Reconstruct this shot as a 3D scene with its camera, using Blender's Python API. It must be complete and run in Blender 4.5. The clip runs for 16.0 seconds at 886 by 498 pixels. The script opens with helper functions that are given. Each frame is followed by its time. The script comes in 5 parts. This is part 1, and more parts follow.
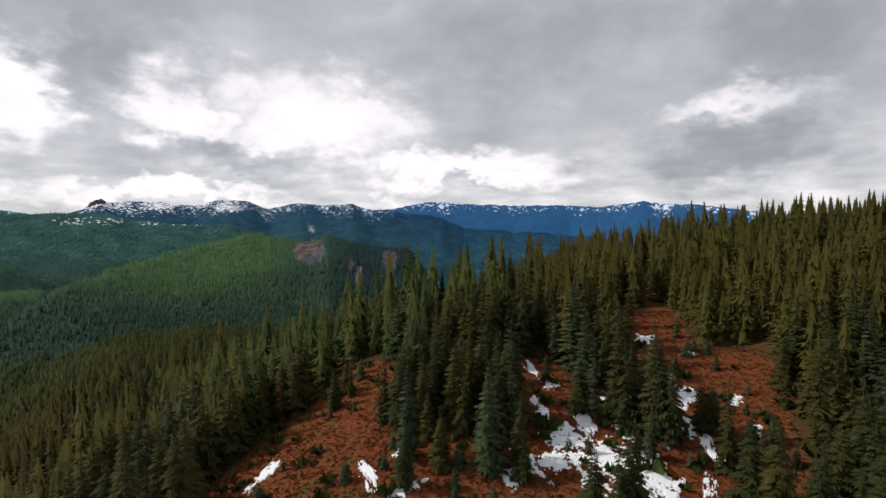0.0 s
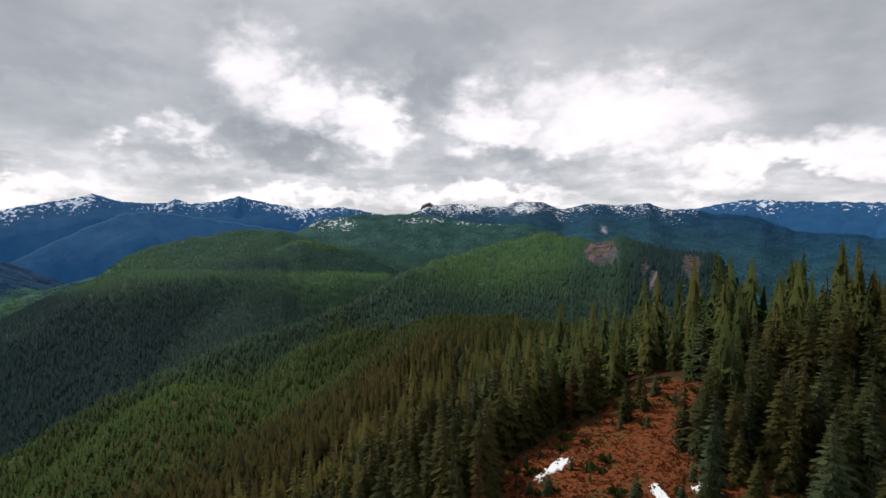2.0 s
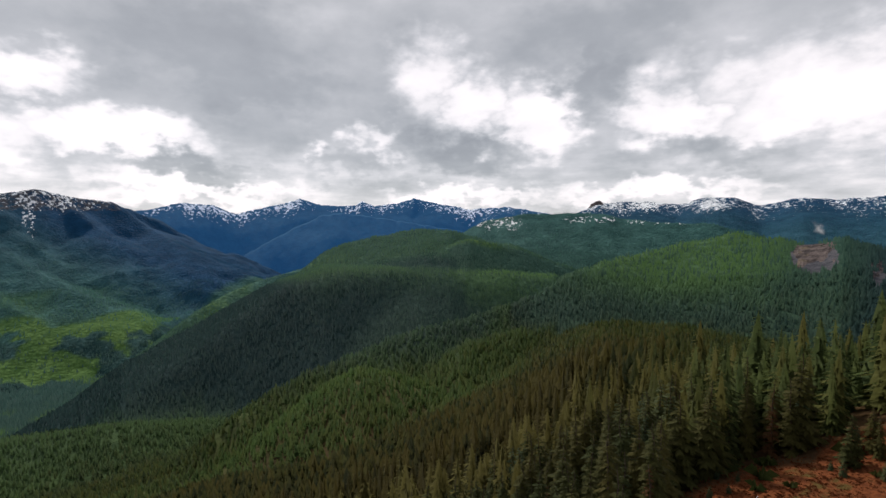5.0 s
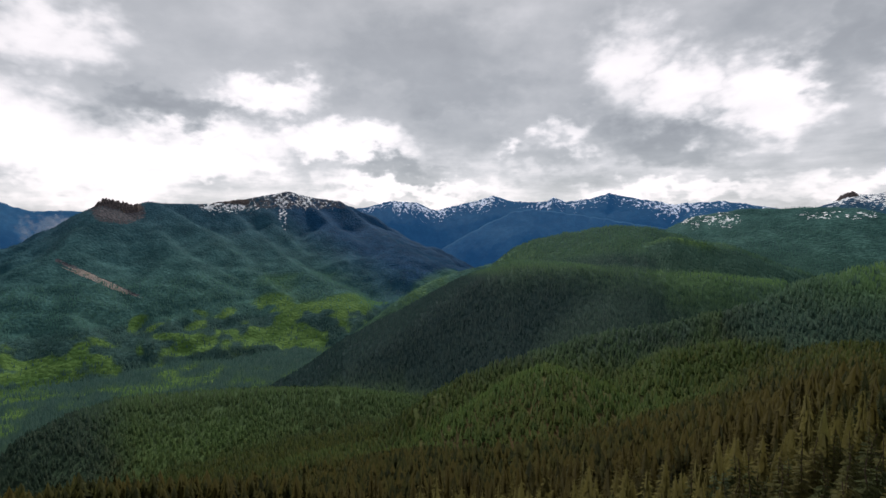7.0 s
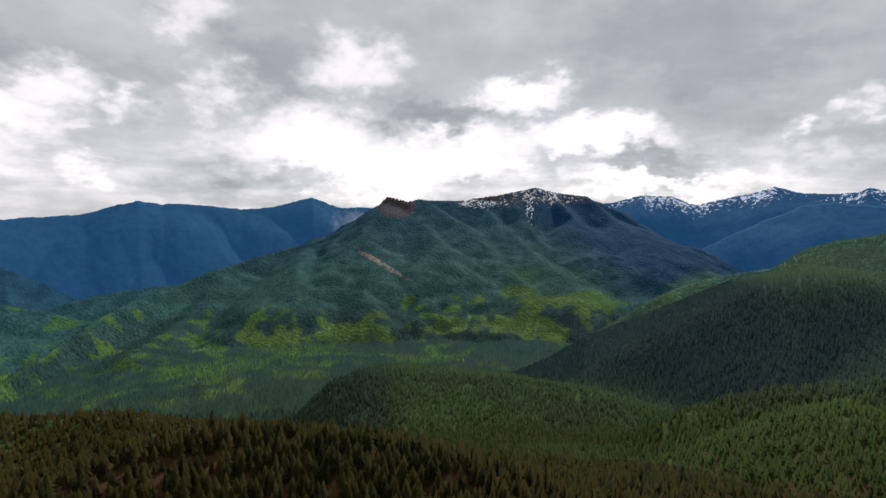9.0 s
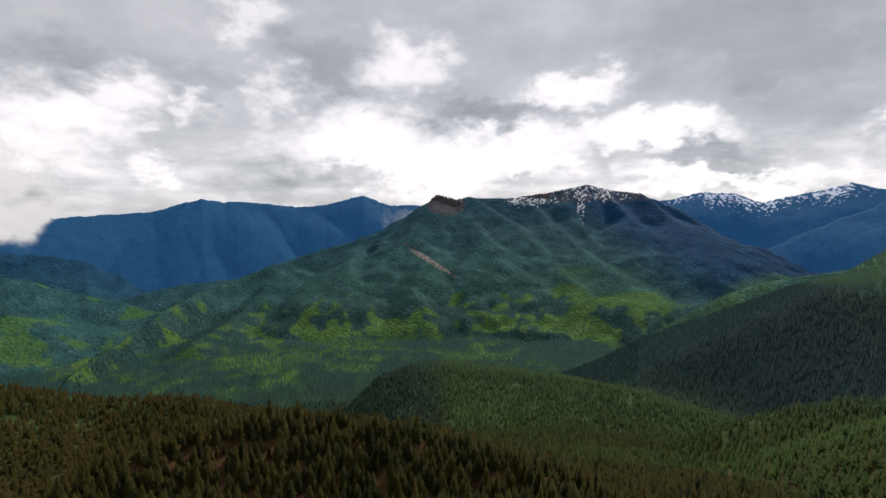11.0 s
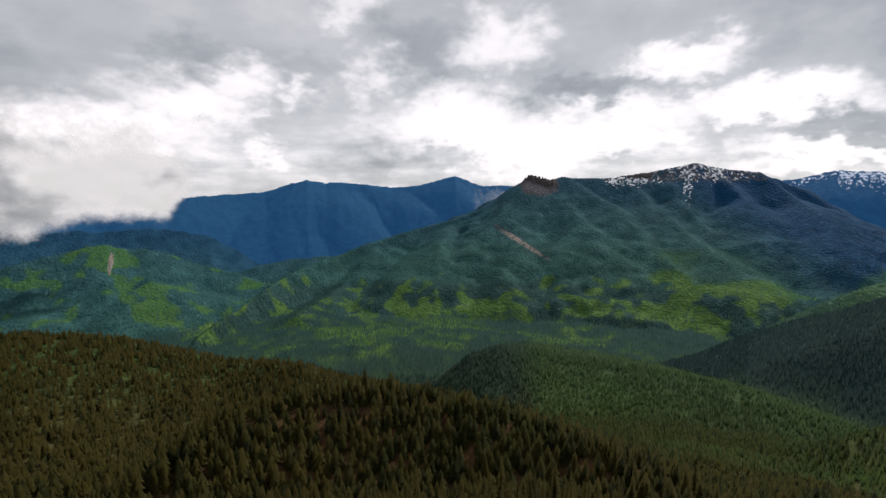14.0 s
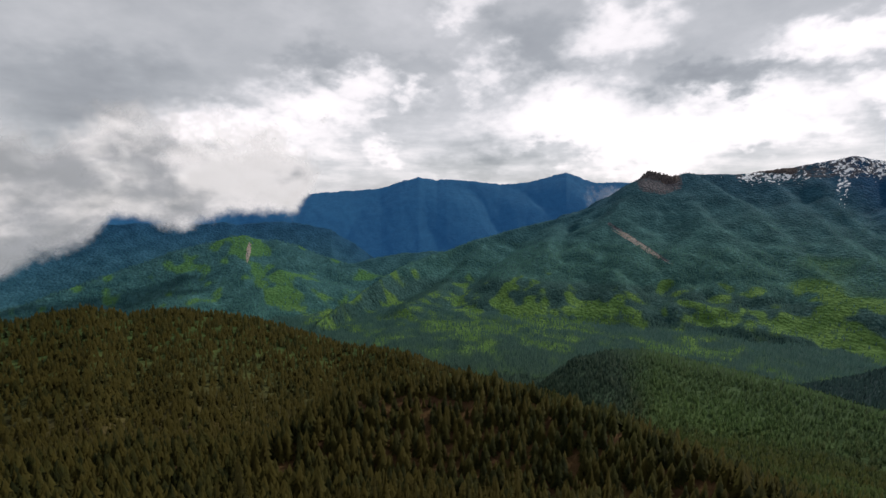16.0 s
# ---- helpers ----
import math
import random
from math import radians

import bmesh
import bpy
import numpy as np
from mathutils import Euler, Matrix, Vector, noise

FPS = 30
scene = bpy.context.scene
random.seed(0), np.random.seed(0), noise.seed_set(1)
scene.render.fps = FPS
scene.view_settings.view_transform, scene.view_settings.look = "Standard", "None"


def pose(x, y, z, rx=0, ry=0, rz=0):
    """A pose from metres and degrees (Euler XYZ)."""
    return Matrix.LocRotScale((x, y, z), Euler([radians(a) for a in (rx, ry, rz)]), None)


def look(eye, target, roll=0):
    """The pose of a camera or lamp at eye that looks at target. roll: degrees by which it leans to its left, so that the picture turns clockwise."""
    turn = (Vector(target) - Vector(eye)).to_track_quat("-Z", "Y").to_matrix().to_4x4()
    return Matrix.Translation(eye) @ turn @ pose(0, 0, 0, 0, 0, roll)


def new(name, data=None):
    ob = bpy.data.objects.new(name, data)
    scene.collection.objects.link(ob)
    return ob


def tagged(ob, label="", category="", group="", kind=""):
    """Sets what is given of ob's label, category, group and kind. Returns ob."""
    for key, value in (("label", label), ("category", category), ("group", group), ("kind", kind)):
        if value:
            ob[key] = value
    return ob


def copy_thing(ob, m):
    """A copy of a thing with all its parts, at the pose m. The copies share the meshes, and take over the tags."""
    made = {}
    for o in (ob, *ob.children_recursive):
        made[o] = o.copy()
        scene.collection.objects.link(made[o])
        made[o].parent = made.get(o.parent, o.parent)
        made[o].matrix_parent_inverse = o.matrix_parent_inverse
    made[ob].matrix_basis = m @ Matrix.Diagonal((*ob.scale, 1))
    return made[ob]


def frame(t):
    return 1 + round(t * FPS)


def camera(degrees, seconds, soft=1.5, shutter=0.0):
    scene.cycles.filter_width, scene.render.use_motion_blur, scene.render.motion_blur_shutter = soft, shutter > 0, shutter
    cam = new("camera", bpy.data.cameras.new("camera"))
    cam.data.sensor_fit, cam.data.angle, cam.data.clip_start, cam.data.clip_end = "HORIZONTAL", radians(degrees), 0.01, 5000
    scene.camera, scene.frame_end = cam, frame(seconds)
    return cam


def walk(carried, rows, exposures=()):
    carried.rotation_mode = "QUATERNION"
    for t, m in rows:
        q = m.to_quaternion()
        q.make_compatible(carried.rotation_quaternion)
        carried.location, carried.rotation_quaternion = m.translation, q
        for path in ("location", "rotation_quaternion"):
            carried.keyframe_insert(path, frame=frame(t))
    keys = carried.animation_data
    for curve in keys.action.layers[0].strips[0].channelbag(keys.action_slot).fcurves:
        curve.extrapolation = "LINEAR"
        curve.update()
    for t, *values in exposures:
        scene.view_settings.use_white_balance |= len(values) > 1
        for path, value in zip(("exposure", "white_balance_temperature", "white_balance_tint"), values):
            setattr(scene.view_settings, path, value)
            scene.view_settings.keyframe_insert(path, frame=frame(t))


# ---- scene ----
# ---------------------------------------------------------------- camera
cam = camera(85.0, 16.0)
# seconds, x, y, z, yaw to the left, pitch, roll
PATH = [
    (0.0, 0.0, 0.0, 0.0, 0.0, -3.25, 0.3), (0.5, -0.3, -0.1, 0.2, 14.87, -3.14, 0.1), (1.0, -0.4, -0.3, 0.4, 25.09, -3.15, 0.0),
    (1.5, -0.6, -0.5, 0.5, 32.72, -3.13, 0.0), (2.0, -0.8, -0.4, 0.6, 33.56, -3.15, -0.06), (2.5, -1.1, -0.2, 0.7, 34.19, -3.16, -0.09),
    (3.0, -1.3, 0.1, 0.8, 36.44, -3.19, -0.04), (3.5, -1.8, 0.5, 0.8, 43.79, -3.17, -0.1), (3.7, -1.9, 0.7, 0.75, 47.31, -3.15, -0.05),
    (4.3, -1.9, 1.2, 0.6, 51.9, -3.16, 0.1), (5.2, -1.7, 1.8, 0.3, 53.4, -3.19, 0.3), (5.8, -1.6, 2.2, 0.1, 56.5, -3.2, 0.4),
    (6.0, -1.5, 2.3, 0.0, 58.6, -3.17, 0.36), (6.5, -1.2, 2.4, -0.1, 66.38, -3.32, 0.32), (7.0, -1.0, 2.2, -0.15, 75.3, -3.55, 0.2),
    (7.5, -0.8, 1.8, -0.15, 81.24, -3.77, 0.12), (8.0, -0.7, 1.2, 0.0, 88.77, -3.85, 0.12), (8.5, -0.5, 0.3, 0.1, 97.01, -3.96, 0.07),
    (9.0, -0.3, -0.6, 0.15, 103.66, -4.03, 0.04), (9.2, -0.2, -0.8, 0.15, 105.77, -4.03, 0.03), (9.9, 0.3, -0.9, 0.1, 108.3, -4.05, 0.0),
    (11.0, 0.9, -0.85, 0.0, 109.4, -4.3, 0.0), (11.5, 1.1, -0.8, 0.0, 109.97, -4.75, 0.0), (12.0, 1.0, -0.8, 0.0, 111.12, -5.69, -0.08),
    (12.5, 0.9, -0.9, -0.1, 111.93, -6.13, -0.1), (13.0, 0.6, -1.1, -0.1, 112.83, -6.31, -0.08), (13.5, 0.4, -1.2, -0.1, 114.69, -6.51, -0.1),
    (14.0, 0.35, -1.2, -0.1, 120.18, -6.6, -0.1), (14.5, 0.4, -1.3, 0.0, 124.99, -6.75, -0.17), (15.0, 0.45, -1.4, 0.1, 130.34, -6.87, -0.19),
    (15.5, 0.5, -1.5, 0.2, 132.03, -6.97, -0.2), (16.0, 0.5, -1.6, 0.3, 132.9, -7.01, -0.25),
]
walk(cam, [(t, pose(x, y, z, 90 + p, r, yaw)) for t, x, y, z, yaw, p, r in PATH],
     exposures=[(0.0, 0.0), (16.0, 0.0)])


# ---------------------------------------------------------------- node helpers
def node(tree, kind, inputs=None, **props):
    n = tree.nodes.new(kind)
    for k, v in props.items():
        setattr(n, k, v)
    for k, v in (inputs or {}).items():
        if isinstance(v, bpy.types.NodeSocket):
            tree.links.new(v, n.inputs[k])
        else:
            n.inputs[k].default_value = v
    return n


def maths(tree, op, a, b=0.0, c=0.0, clamp=False):
    n = node(tree, "ShaderNodeMath", {0: a, 1: b, 2: c}, operation=op)
    n.use_clamp = clamp
    return n.outputs[0]


def mixed(tree, fac, a, b, blend="MIX"):
    n = node(tree, "ShaderNodeMix", {0: fac, 6: a, 7: b}, data_type="RGBA", blend_type=blend)
    return n.outputs[2]


def steps(tree, value, lo, hi, to_lo=0.0, to_hi=1.0, soft=True):
    n = node(tree, "ShaderNodeMapRange", {0: value, 1: lo, 2: hi, 3: to_lo, 4: to_hi}, interpolation_type="SMOOTHSTEP" if soft else "LINEAR")
    return n.outputs[0]


def rgb(r, g, b):
    return (r, g, b, 1.0)


def bearing(az, el):
    """Unit vector: az degrees to the left of +y, el degrees up."""
    a, e = radians(az), radians(el)
    return Vector((-math.sin(a) * math.cos(e), math.cos(a) * math.cos(e), math.sin(e)))


# ---------------------------------------------------------------- sky and sun
SUN_AZ, SUN_EL = 80.0, 40.0
sun = new("sun", bpy.data.lights.new("sun", "SUN"))
sun.data.energy, sun.data.angle, sun.data.color = 2.9, radians(3), (1.0, 0.95, 0.86)
sun.matrix_world = look((0, 0, 0), tuple(-bearing(SUN_AZ, SUN_EL)))

world = bpy.data.worlds.new("world")
scene.world = world
world.use_nodes = True
wt = world.node_tree
wt.nodes.clear()
view_ray = node(wt, "ShaderNodeTexCoord").outputs["Generated"]
sky = node(wt, "ShaderNodeTexSky", sky_type="NISHITA", sun_disc=False, sun_elevation=radians(SUN_EL), sun_rotation=radians(-SUN_AZ), altitude=1200)
up = node(wt, "ShaderNodeSeparateXYZ", {0: view_ray}).outputs[2]


def world_noise(scale, detail, rough, stretch, colour=False):
    v = node(wt, "ShaderNodeVectorMath", {0: view_ray, 1: (1.0, 1.0, stretch)}, operation="MULTIPLY").outputs[0]
    return node(wt, "ShaderNodeTexNoise", {"Vector": v, "Scale": scale, "Detail": detail, "Roughness": rough}).outputs[1 if colour else 0]


# bearing and elevation in degrees, seamless over the stretch of sky that the turn passes
east = node(wt, "ShaderNodeSeparateXYZ", {0: node(wt, "ShaderNodeVectorRotate", {"Vector": view_ray, "Axis": (0, 0, 1), "Angle": radians(-60)}, rotation_type="AXIS_ANGLE").outputs[0]})
az_deg = maths(wt, "ADD", maths(wt, "MULTIPLY", maths(wt, "ARCTAN2", maths(wt, "MULTIPLY", east.outputs[0], -1.0), east.outputs[1]), 57.2958), 60.0)
el_deg = maths(wt, "MULTIPLY", maths(wt, "ARCSINE", up), 57.2958)
flat = node(wt, "ShaderNodeCombineXYZ", {0: az_deg, 1: el_deg, 2: 0.0}).outputs[0]
for scale, wide, tall in ((4.0, 5.0, 3.0), (11.0, 4.6, 3.2), (30.0, 2.4, 1.9)):
    ragged = node(wt, "ShaderNodeVectorMath", {0: world_noise(scale, 3.0, 0.55, 1.7, True), 1: (0.5, 0.5, 0.5)}, operation="SUBTRACT").outputs[0]
    flat = node(wt, "ShaderNodeVectorMath", {0: ragged, 1: (2 * wide, 2 * tall, 0.0), 2: flat}, operation="MULTIPLY_ADD").outputs[0]


def cover(rows, inner, outer):
    """How far a ray lies within any of the clouds or breaks: bearing, elevation, half width, half height, strength."""
    most = None
    for az, el, wide, tall, strength in rows:
        v = node(wt, "ShaderNodeVectorMath", {0: flat, 1: (1 / wide, 1 / tall, 0.0), 2: (-az / wide, -el / tall, 0.0)}, operation="MULTIPLY_ADD").outputs[0]
        d = node(wt, "ShaderNodeVectorMath", {0: v}, operation="LENGTH").outputs["Value"]
        one = steps(wt, d, outer, inner, 0.0, strength)
        most = one if most is None else maths(wt, "MAXIMUM", most, one)
    return most


BREAKS_EAST = [(40.9, 11.6, 2.6, 2.8, 1), (27.5, 12, 3.7, 3.8, 1), (14.0, 11.5, 8.5, 4.2, 1), (10.8, 14, 1.9, 1.5, 0.9), (-1.1, 5.8, 10, 1.7, 0.95), (29.4, 3.2, 7.6, 0.8, 0.7), (-30.3, 11.8, 6, 1.3, 0.6),
               (54.5, 15.9, 3.9, 3.4, 0.9), (49, 13.6, 3.5, 2.8, 0.95), (43, 11.6, 4.2, 3, 1), (3, 6.2, 1.9, 1.1, 0.8), (49.4, 3.2, 8, 0.8, 0.6), (61, 8.8, 2.2, 1.4, 0.75)]
BREAKS_SOUTH = [(85.5, 8.6, 5, 1.9, 1), (79.3, 3.3, 8, 0.85, 0.75), (93.9, 13.1, 4.4, 1.7, 1), (89, 8, 5, 1.6, 0.95), (99.2, 7.2, 6.5, 2.2, 0.95), (67.7, 7, 1.3, 0.9, 0.6), (118.5, 8, 7.5, 3.4, 1.05),
                (109.5, 5, 6, 2.6, 1), (113.3, 16.5, 4.4, 2.4, 0.75), (103, 5, 2.5, 1.2, 0.7)]
BREAKS_WEST = [(130.2, 19.8, 2.8, 1.7, 0.6), (129.1, 13, 2.5, 2, 0.6), (142.3, 8.5, 1.6, 1.2, 0.55), (137.3, 10.6, 2.1, 1.4, 0.65), (155, 5.7, 6.5, 2.4, 1), (147.2, 9, 5.2, 2.6, 0.9), (143.4, 11.6, 3.4, 1.8, 0.8),
               (160.1, 0.5, 2.1, 0.8, 0.5), (140.5, 4.5, 2, 0.9, 0.5)]
BELLIES_EAST = [(23.8, 7.4, 8.5, 1.8, 0.85), (-29.9, 6.8, 9.5, 2.9, 1), (31.4, 15.4, 5.8, 2.6, 0.5), (-7.7, 20.5, 16, 5.3, 0.45), (-35.2, 17, 8.8, 4.3, 0.5), (-4.4, 3.6, 3.3, 0.7, 0.5), (50.5, 7.7, 7, 2.1, 0.9),
                (36.2, 15.5, 3, 3.5, 0.55), (36.3, 20, 10, 4, 0.4)]
BELLIES_WEST = [(73, 14.5, 9, 3, 0.5), (81.4, 5.4, 8, 1.1, 0.65), (65, 5.7, 7, 1.2, 0.45), (103.4, 10.7, 6.5, 2, 0.85), (77.5, 18, 12, 4.5, 0.5), (104.6, 3.6, 4.3, 1.2, 0.5), (73, 10.1, 5.9, 3, 0.4), (123.4, 15.5, 4.4, 3, 0.4),
                (118.2, 3.6, 5.6, 1.2, 0.4), (131, 3.4, 5.4, 1.6, 0.35), (147.6, 13.4, 3, 2.6, 0.4), (136.5, 13.4, 3.6, 2, 0.3), (167.4, 8.1, 10.7, 4.9, 0.7), (172.9, 0.1, 6.2, 2.6, 0.3)]
thin = maths(wt, "SUBTRACT", cover(BREAKS_EAST + BREAKS_SOUTH + BREAKS_WEST, 0.25, 1.85), maths(wt, "MULTIPLY", cover(BELLIES_EAST + BELLIES_WEST, 0.3, 1.4), 0.62))
# rolls and puffs of the deck, flatter towards the horizon
puffs = maths(wt, "SUBTRACT", world_noise(7.0, 7.0, 0.55, 2.0), 0.5)
rolls = maths(wt, "SUBTRACT", world_noise(2.4, 5.0, 0.5, 1.6), 0.5)
streaks = maths(wt, "SUBTRACT", world_noise(6.0, 6.0, 0.55, 6.0), 0.5)
low = steps(wt, up, 0.22, 0.03)
thin = maths(wt, "ADD", thin, maths(wt, "MULTIPLY", puffs, maths(wt, "ADD", 0.8, maths(wt, "MULTIPLY", low, 0.9))))
thin = maths(wt, "ADD", thin, maths(wt, "MULTIPLY", rolls, 0.5))
thin = maths(wt, "ADD", thin, maths(wt, "MULTIPLY", maths(wt, "ADD", maths(wt, "MULTIPLY", streaks, 1.5), 0.34), low))
# the unseen deck overhead is darkened a little, to weaken the ambient light
thin = maths(wt, "SUBTRACT", thin, steps(wt, up, 0.42, 0.75, 0.0, 0.12))
tone = node(wt, "ShaderNodeValToRGB", {0: steps(wt, thin, -0.8, 1.2, soft=False)})
ramp = tone.color_ramp.elements
ramp[0].color, ramp[1].color = rgb(0.27, 0.28, 0.31), rgb(1.25, 1.17, 1.20)
for at, col in ((0.28, (0.41, 0.424, 0.455)), (0.42, (0.53, 0.537, 0.568)), (0.56, (0.69, 0.685, 0.72)), (0.74, (0.98, 0.935, 0.965))):
    ramp.new(at).color = rgb(*col)
lit = tone.outputs[0]
clear = node(wt, "ShaderNodeBackground", {"Color": sky.outputs[0], "Strength": 0.10})
cloud = node(wt, "ShaderNodeBackground", {"Color": lit, "Strength": 1.0})
both = node(wt, "ShaderNodeMixShader", {0: 0.93, 1: clear.outputs[0], 2: cloud.outputs[0]})
node(wt, "ShaderNodeOutputWorld", {0: both.outputs[0]})


# ---------------------------------------------------------------- materials
def material(name):
    m = bpy.data.materials.new(name)
    m.use_nodes = True
    t = m.node_tree
    t.nodes.clear()
    out = node(t, "ShaderNodeOutputMaterial")
    return m, t, out


def attribute(t, name):
    return node(t, "ShaderNodeAttribute", attribute_name=name).outputs["Fac"]


def where(t):
    return node(t, "ShaderNodeNewGeometry").outputs["Position"]


def cloudy(t, vector, scale, detail=4.0, rough=0.55):
    return node(t, "ShaderNodeTexNoise", {"Vector": vector, "Scale": scale, "Detail": detail, "Roughness": rough}).outputs[0]


def surface(t, out, color, rough, height=None, depth=0.1, strength=0.6, **more):
    p = node(t, "ShaderNodeBsdfPrincipled", {"Base Color": color, "Roughness": rough, "Specular IOR Level": 0.06, **more})
    if height is not None:
        t.links.new(node(t, "ShaderNodeBump", {"Height": height, "Distance": depth, "Strength": strength}).outputs[0], p.inputs["Normal"])
    t.links.new(p.outputs[0], out.inputs[0])
    return p


def land_material(name, far):
    """Forested hillside: conifer canopy, younger stands, dry bracken, rock and old snow."""
    m, t, out = material(name)
    pos = where(t)
    canopy = cloudy(t, pos, 0.012 if far else 0.05, 6, 0.62)
    crowns = node(t, "ShaderNodeTexVoronoi", {"Vector": pos, "Scale": 0.07 if far else 0.22}).outputs["Distance"]
    patch = cloudy(t, pos, 0.0035, 5, 0.6)
    tone = steps(t, canopy, 0.35, 0.65)
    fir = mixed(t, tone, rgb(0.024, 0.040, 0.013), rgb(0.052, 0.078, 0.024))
    # aerial haze is put into the colour: teal, then blue farther off
    haze = mixed(t, tone, rgb(0.020, 0.064, 0.064), rgb(0.048, 0.122, 0.116))
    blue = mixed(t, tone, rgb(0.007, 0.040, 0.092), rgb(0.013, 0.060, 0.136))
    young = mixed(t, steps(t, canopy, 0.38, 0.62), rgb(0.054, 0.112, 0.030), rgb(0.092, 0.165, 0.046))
    kind = attribute(t, "haze")
    col = mixed(t, steps(t, kind, 0.0, 0.5, soft=False), fir, haze)
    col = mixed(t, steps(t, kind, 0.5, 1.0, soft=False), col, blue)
    # dark old growth, and shade painted onto slopes turned from the sun
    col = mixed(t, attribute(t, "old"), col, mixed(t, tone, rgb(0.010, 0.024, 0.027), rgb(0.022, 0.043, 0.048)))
    # bright green of young stands and of the painted sun patches
    sunlit_stand = attribute(t, "sunlit_stand")
    col = mixed(t, maths(t, "MULTIPLY", steps(t, maths(t, "ADD", sunlit_stand, maths(t, "MULTIPLY", patch, 0.9)), 0.65, 1.10), 1.0 if far else 0.4), col, mixed(t, steps(t, kind, 0.44, 0.60), young, rgb(0.050, 0.125, 0.048)))
    litter = mixed(t, steps(t, canopy, 0.4, 0.6), rgb(0.050, 0.028, 0.014), rgb(0.085, 0.050, 0.022))
    col = mixed(t, attribute(t, "litter"), col, litter)
    # bracken and dead grass
    straw = cloudy(t, pos, 1.6, 8, 0.7)
    tuft = cloudy(t, pos, 0.22, 5, 0.6)
    dry = mixed(t, steps(t, straw, 0.32, 0.68), rgb(0.11, 0.034, 0.014), rgb(0.22, 0.070, 0.026))
    dry = mixed(t, steps(t, tuft, 0.52, 0.70), dry, rgb(0.09, 0.070, 0.022))
    dry = mixed(t, steps(t, tuft, 0.40, 0.28), dry, rgb(0.12, 0.055, 0.024))
    col = mixed(t, steps(t, maths(t, "ADD", attribute(t, "dry"), maths(t, "MULTIPLY", tuft, 0.5)), 0.55, 0.80), col, dry)
    # rock
    split = node(t, "ShaderNodeVectorMath", {0: pos, 1: (1, 1, 0.8)}, operation="MULTIPLY").outputs[0]
    crack = cloudy(t, split, 0.06, 9, 0.72)
    stone = mixed(t, steps(t, crack, 0.36, 0.66), rgb(0.042, 0.044, 0.054), rgb(0.110, 0.104, 0.116))
    col = mixed(t, steps(t, maths(t, "ADD", attribute(t, "rock"), maths(t, "MULTIPLY", cloudy(t, pos, 0.03, 7, 0.7), 0.7)), 0.78, 0.92), col, stone)
    # snow lies in hollows and chutes
    chute = cloudy(t, node(t, "ShaderNodeVectorMath", {0: pos, 1: (1, 1, 0.35)}, operation="MULTIPLY").outputs[0], 0.055, 9, 0.68)
    snow = steps(t, maths(t, "ADD", attribute(t, "snow"), maths(t, "MULTIPLY", maths(t, "SUBTRACT", chute, 0.5), 2.6)), 0.50, 0.57)
    snow = maths(t, "MULTIPLY", snow, steps(t, attribute(t, "snow"), 0.04, 0.16))
    col = mixed(t, snow, col, rgb(0.80, 0.82, 0.86))
    high = maths(t, "ADD", maths(t, "MULTIPLY", canopy, 1.0), maths(t, "MULTIPLY", maths(t, "SUBTRACT", 1.0, crowns), 0.5))
    high = mixed(t, steps(t, attribute(t, "dry"), 0.2, 0.6), high, maths(t, "MULTIPLY", straw, 0.35))
    surface(t, out, col, 0.95, high, 14.0 if far else 2.0, 0.7)
    return m


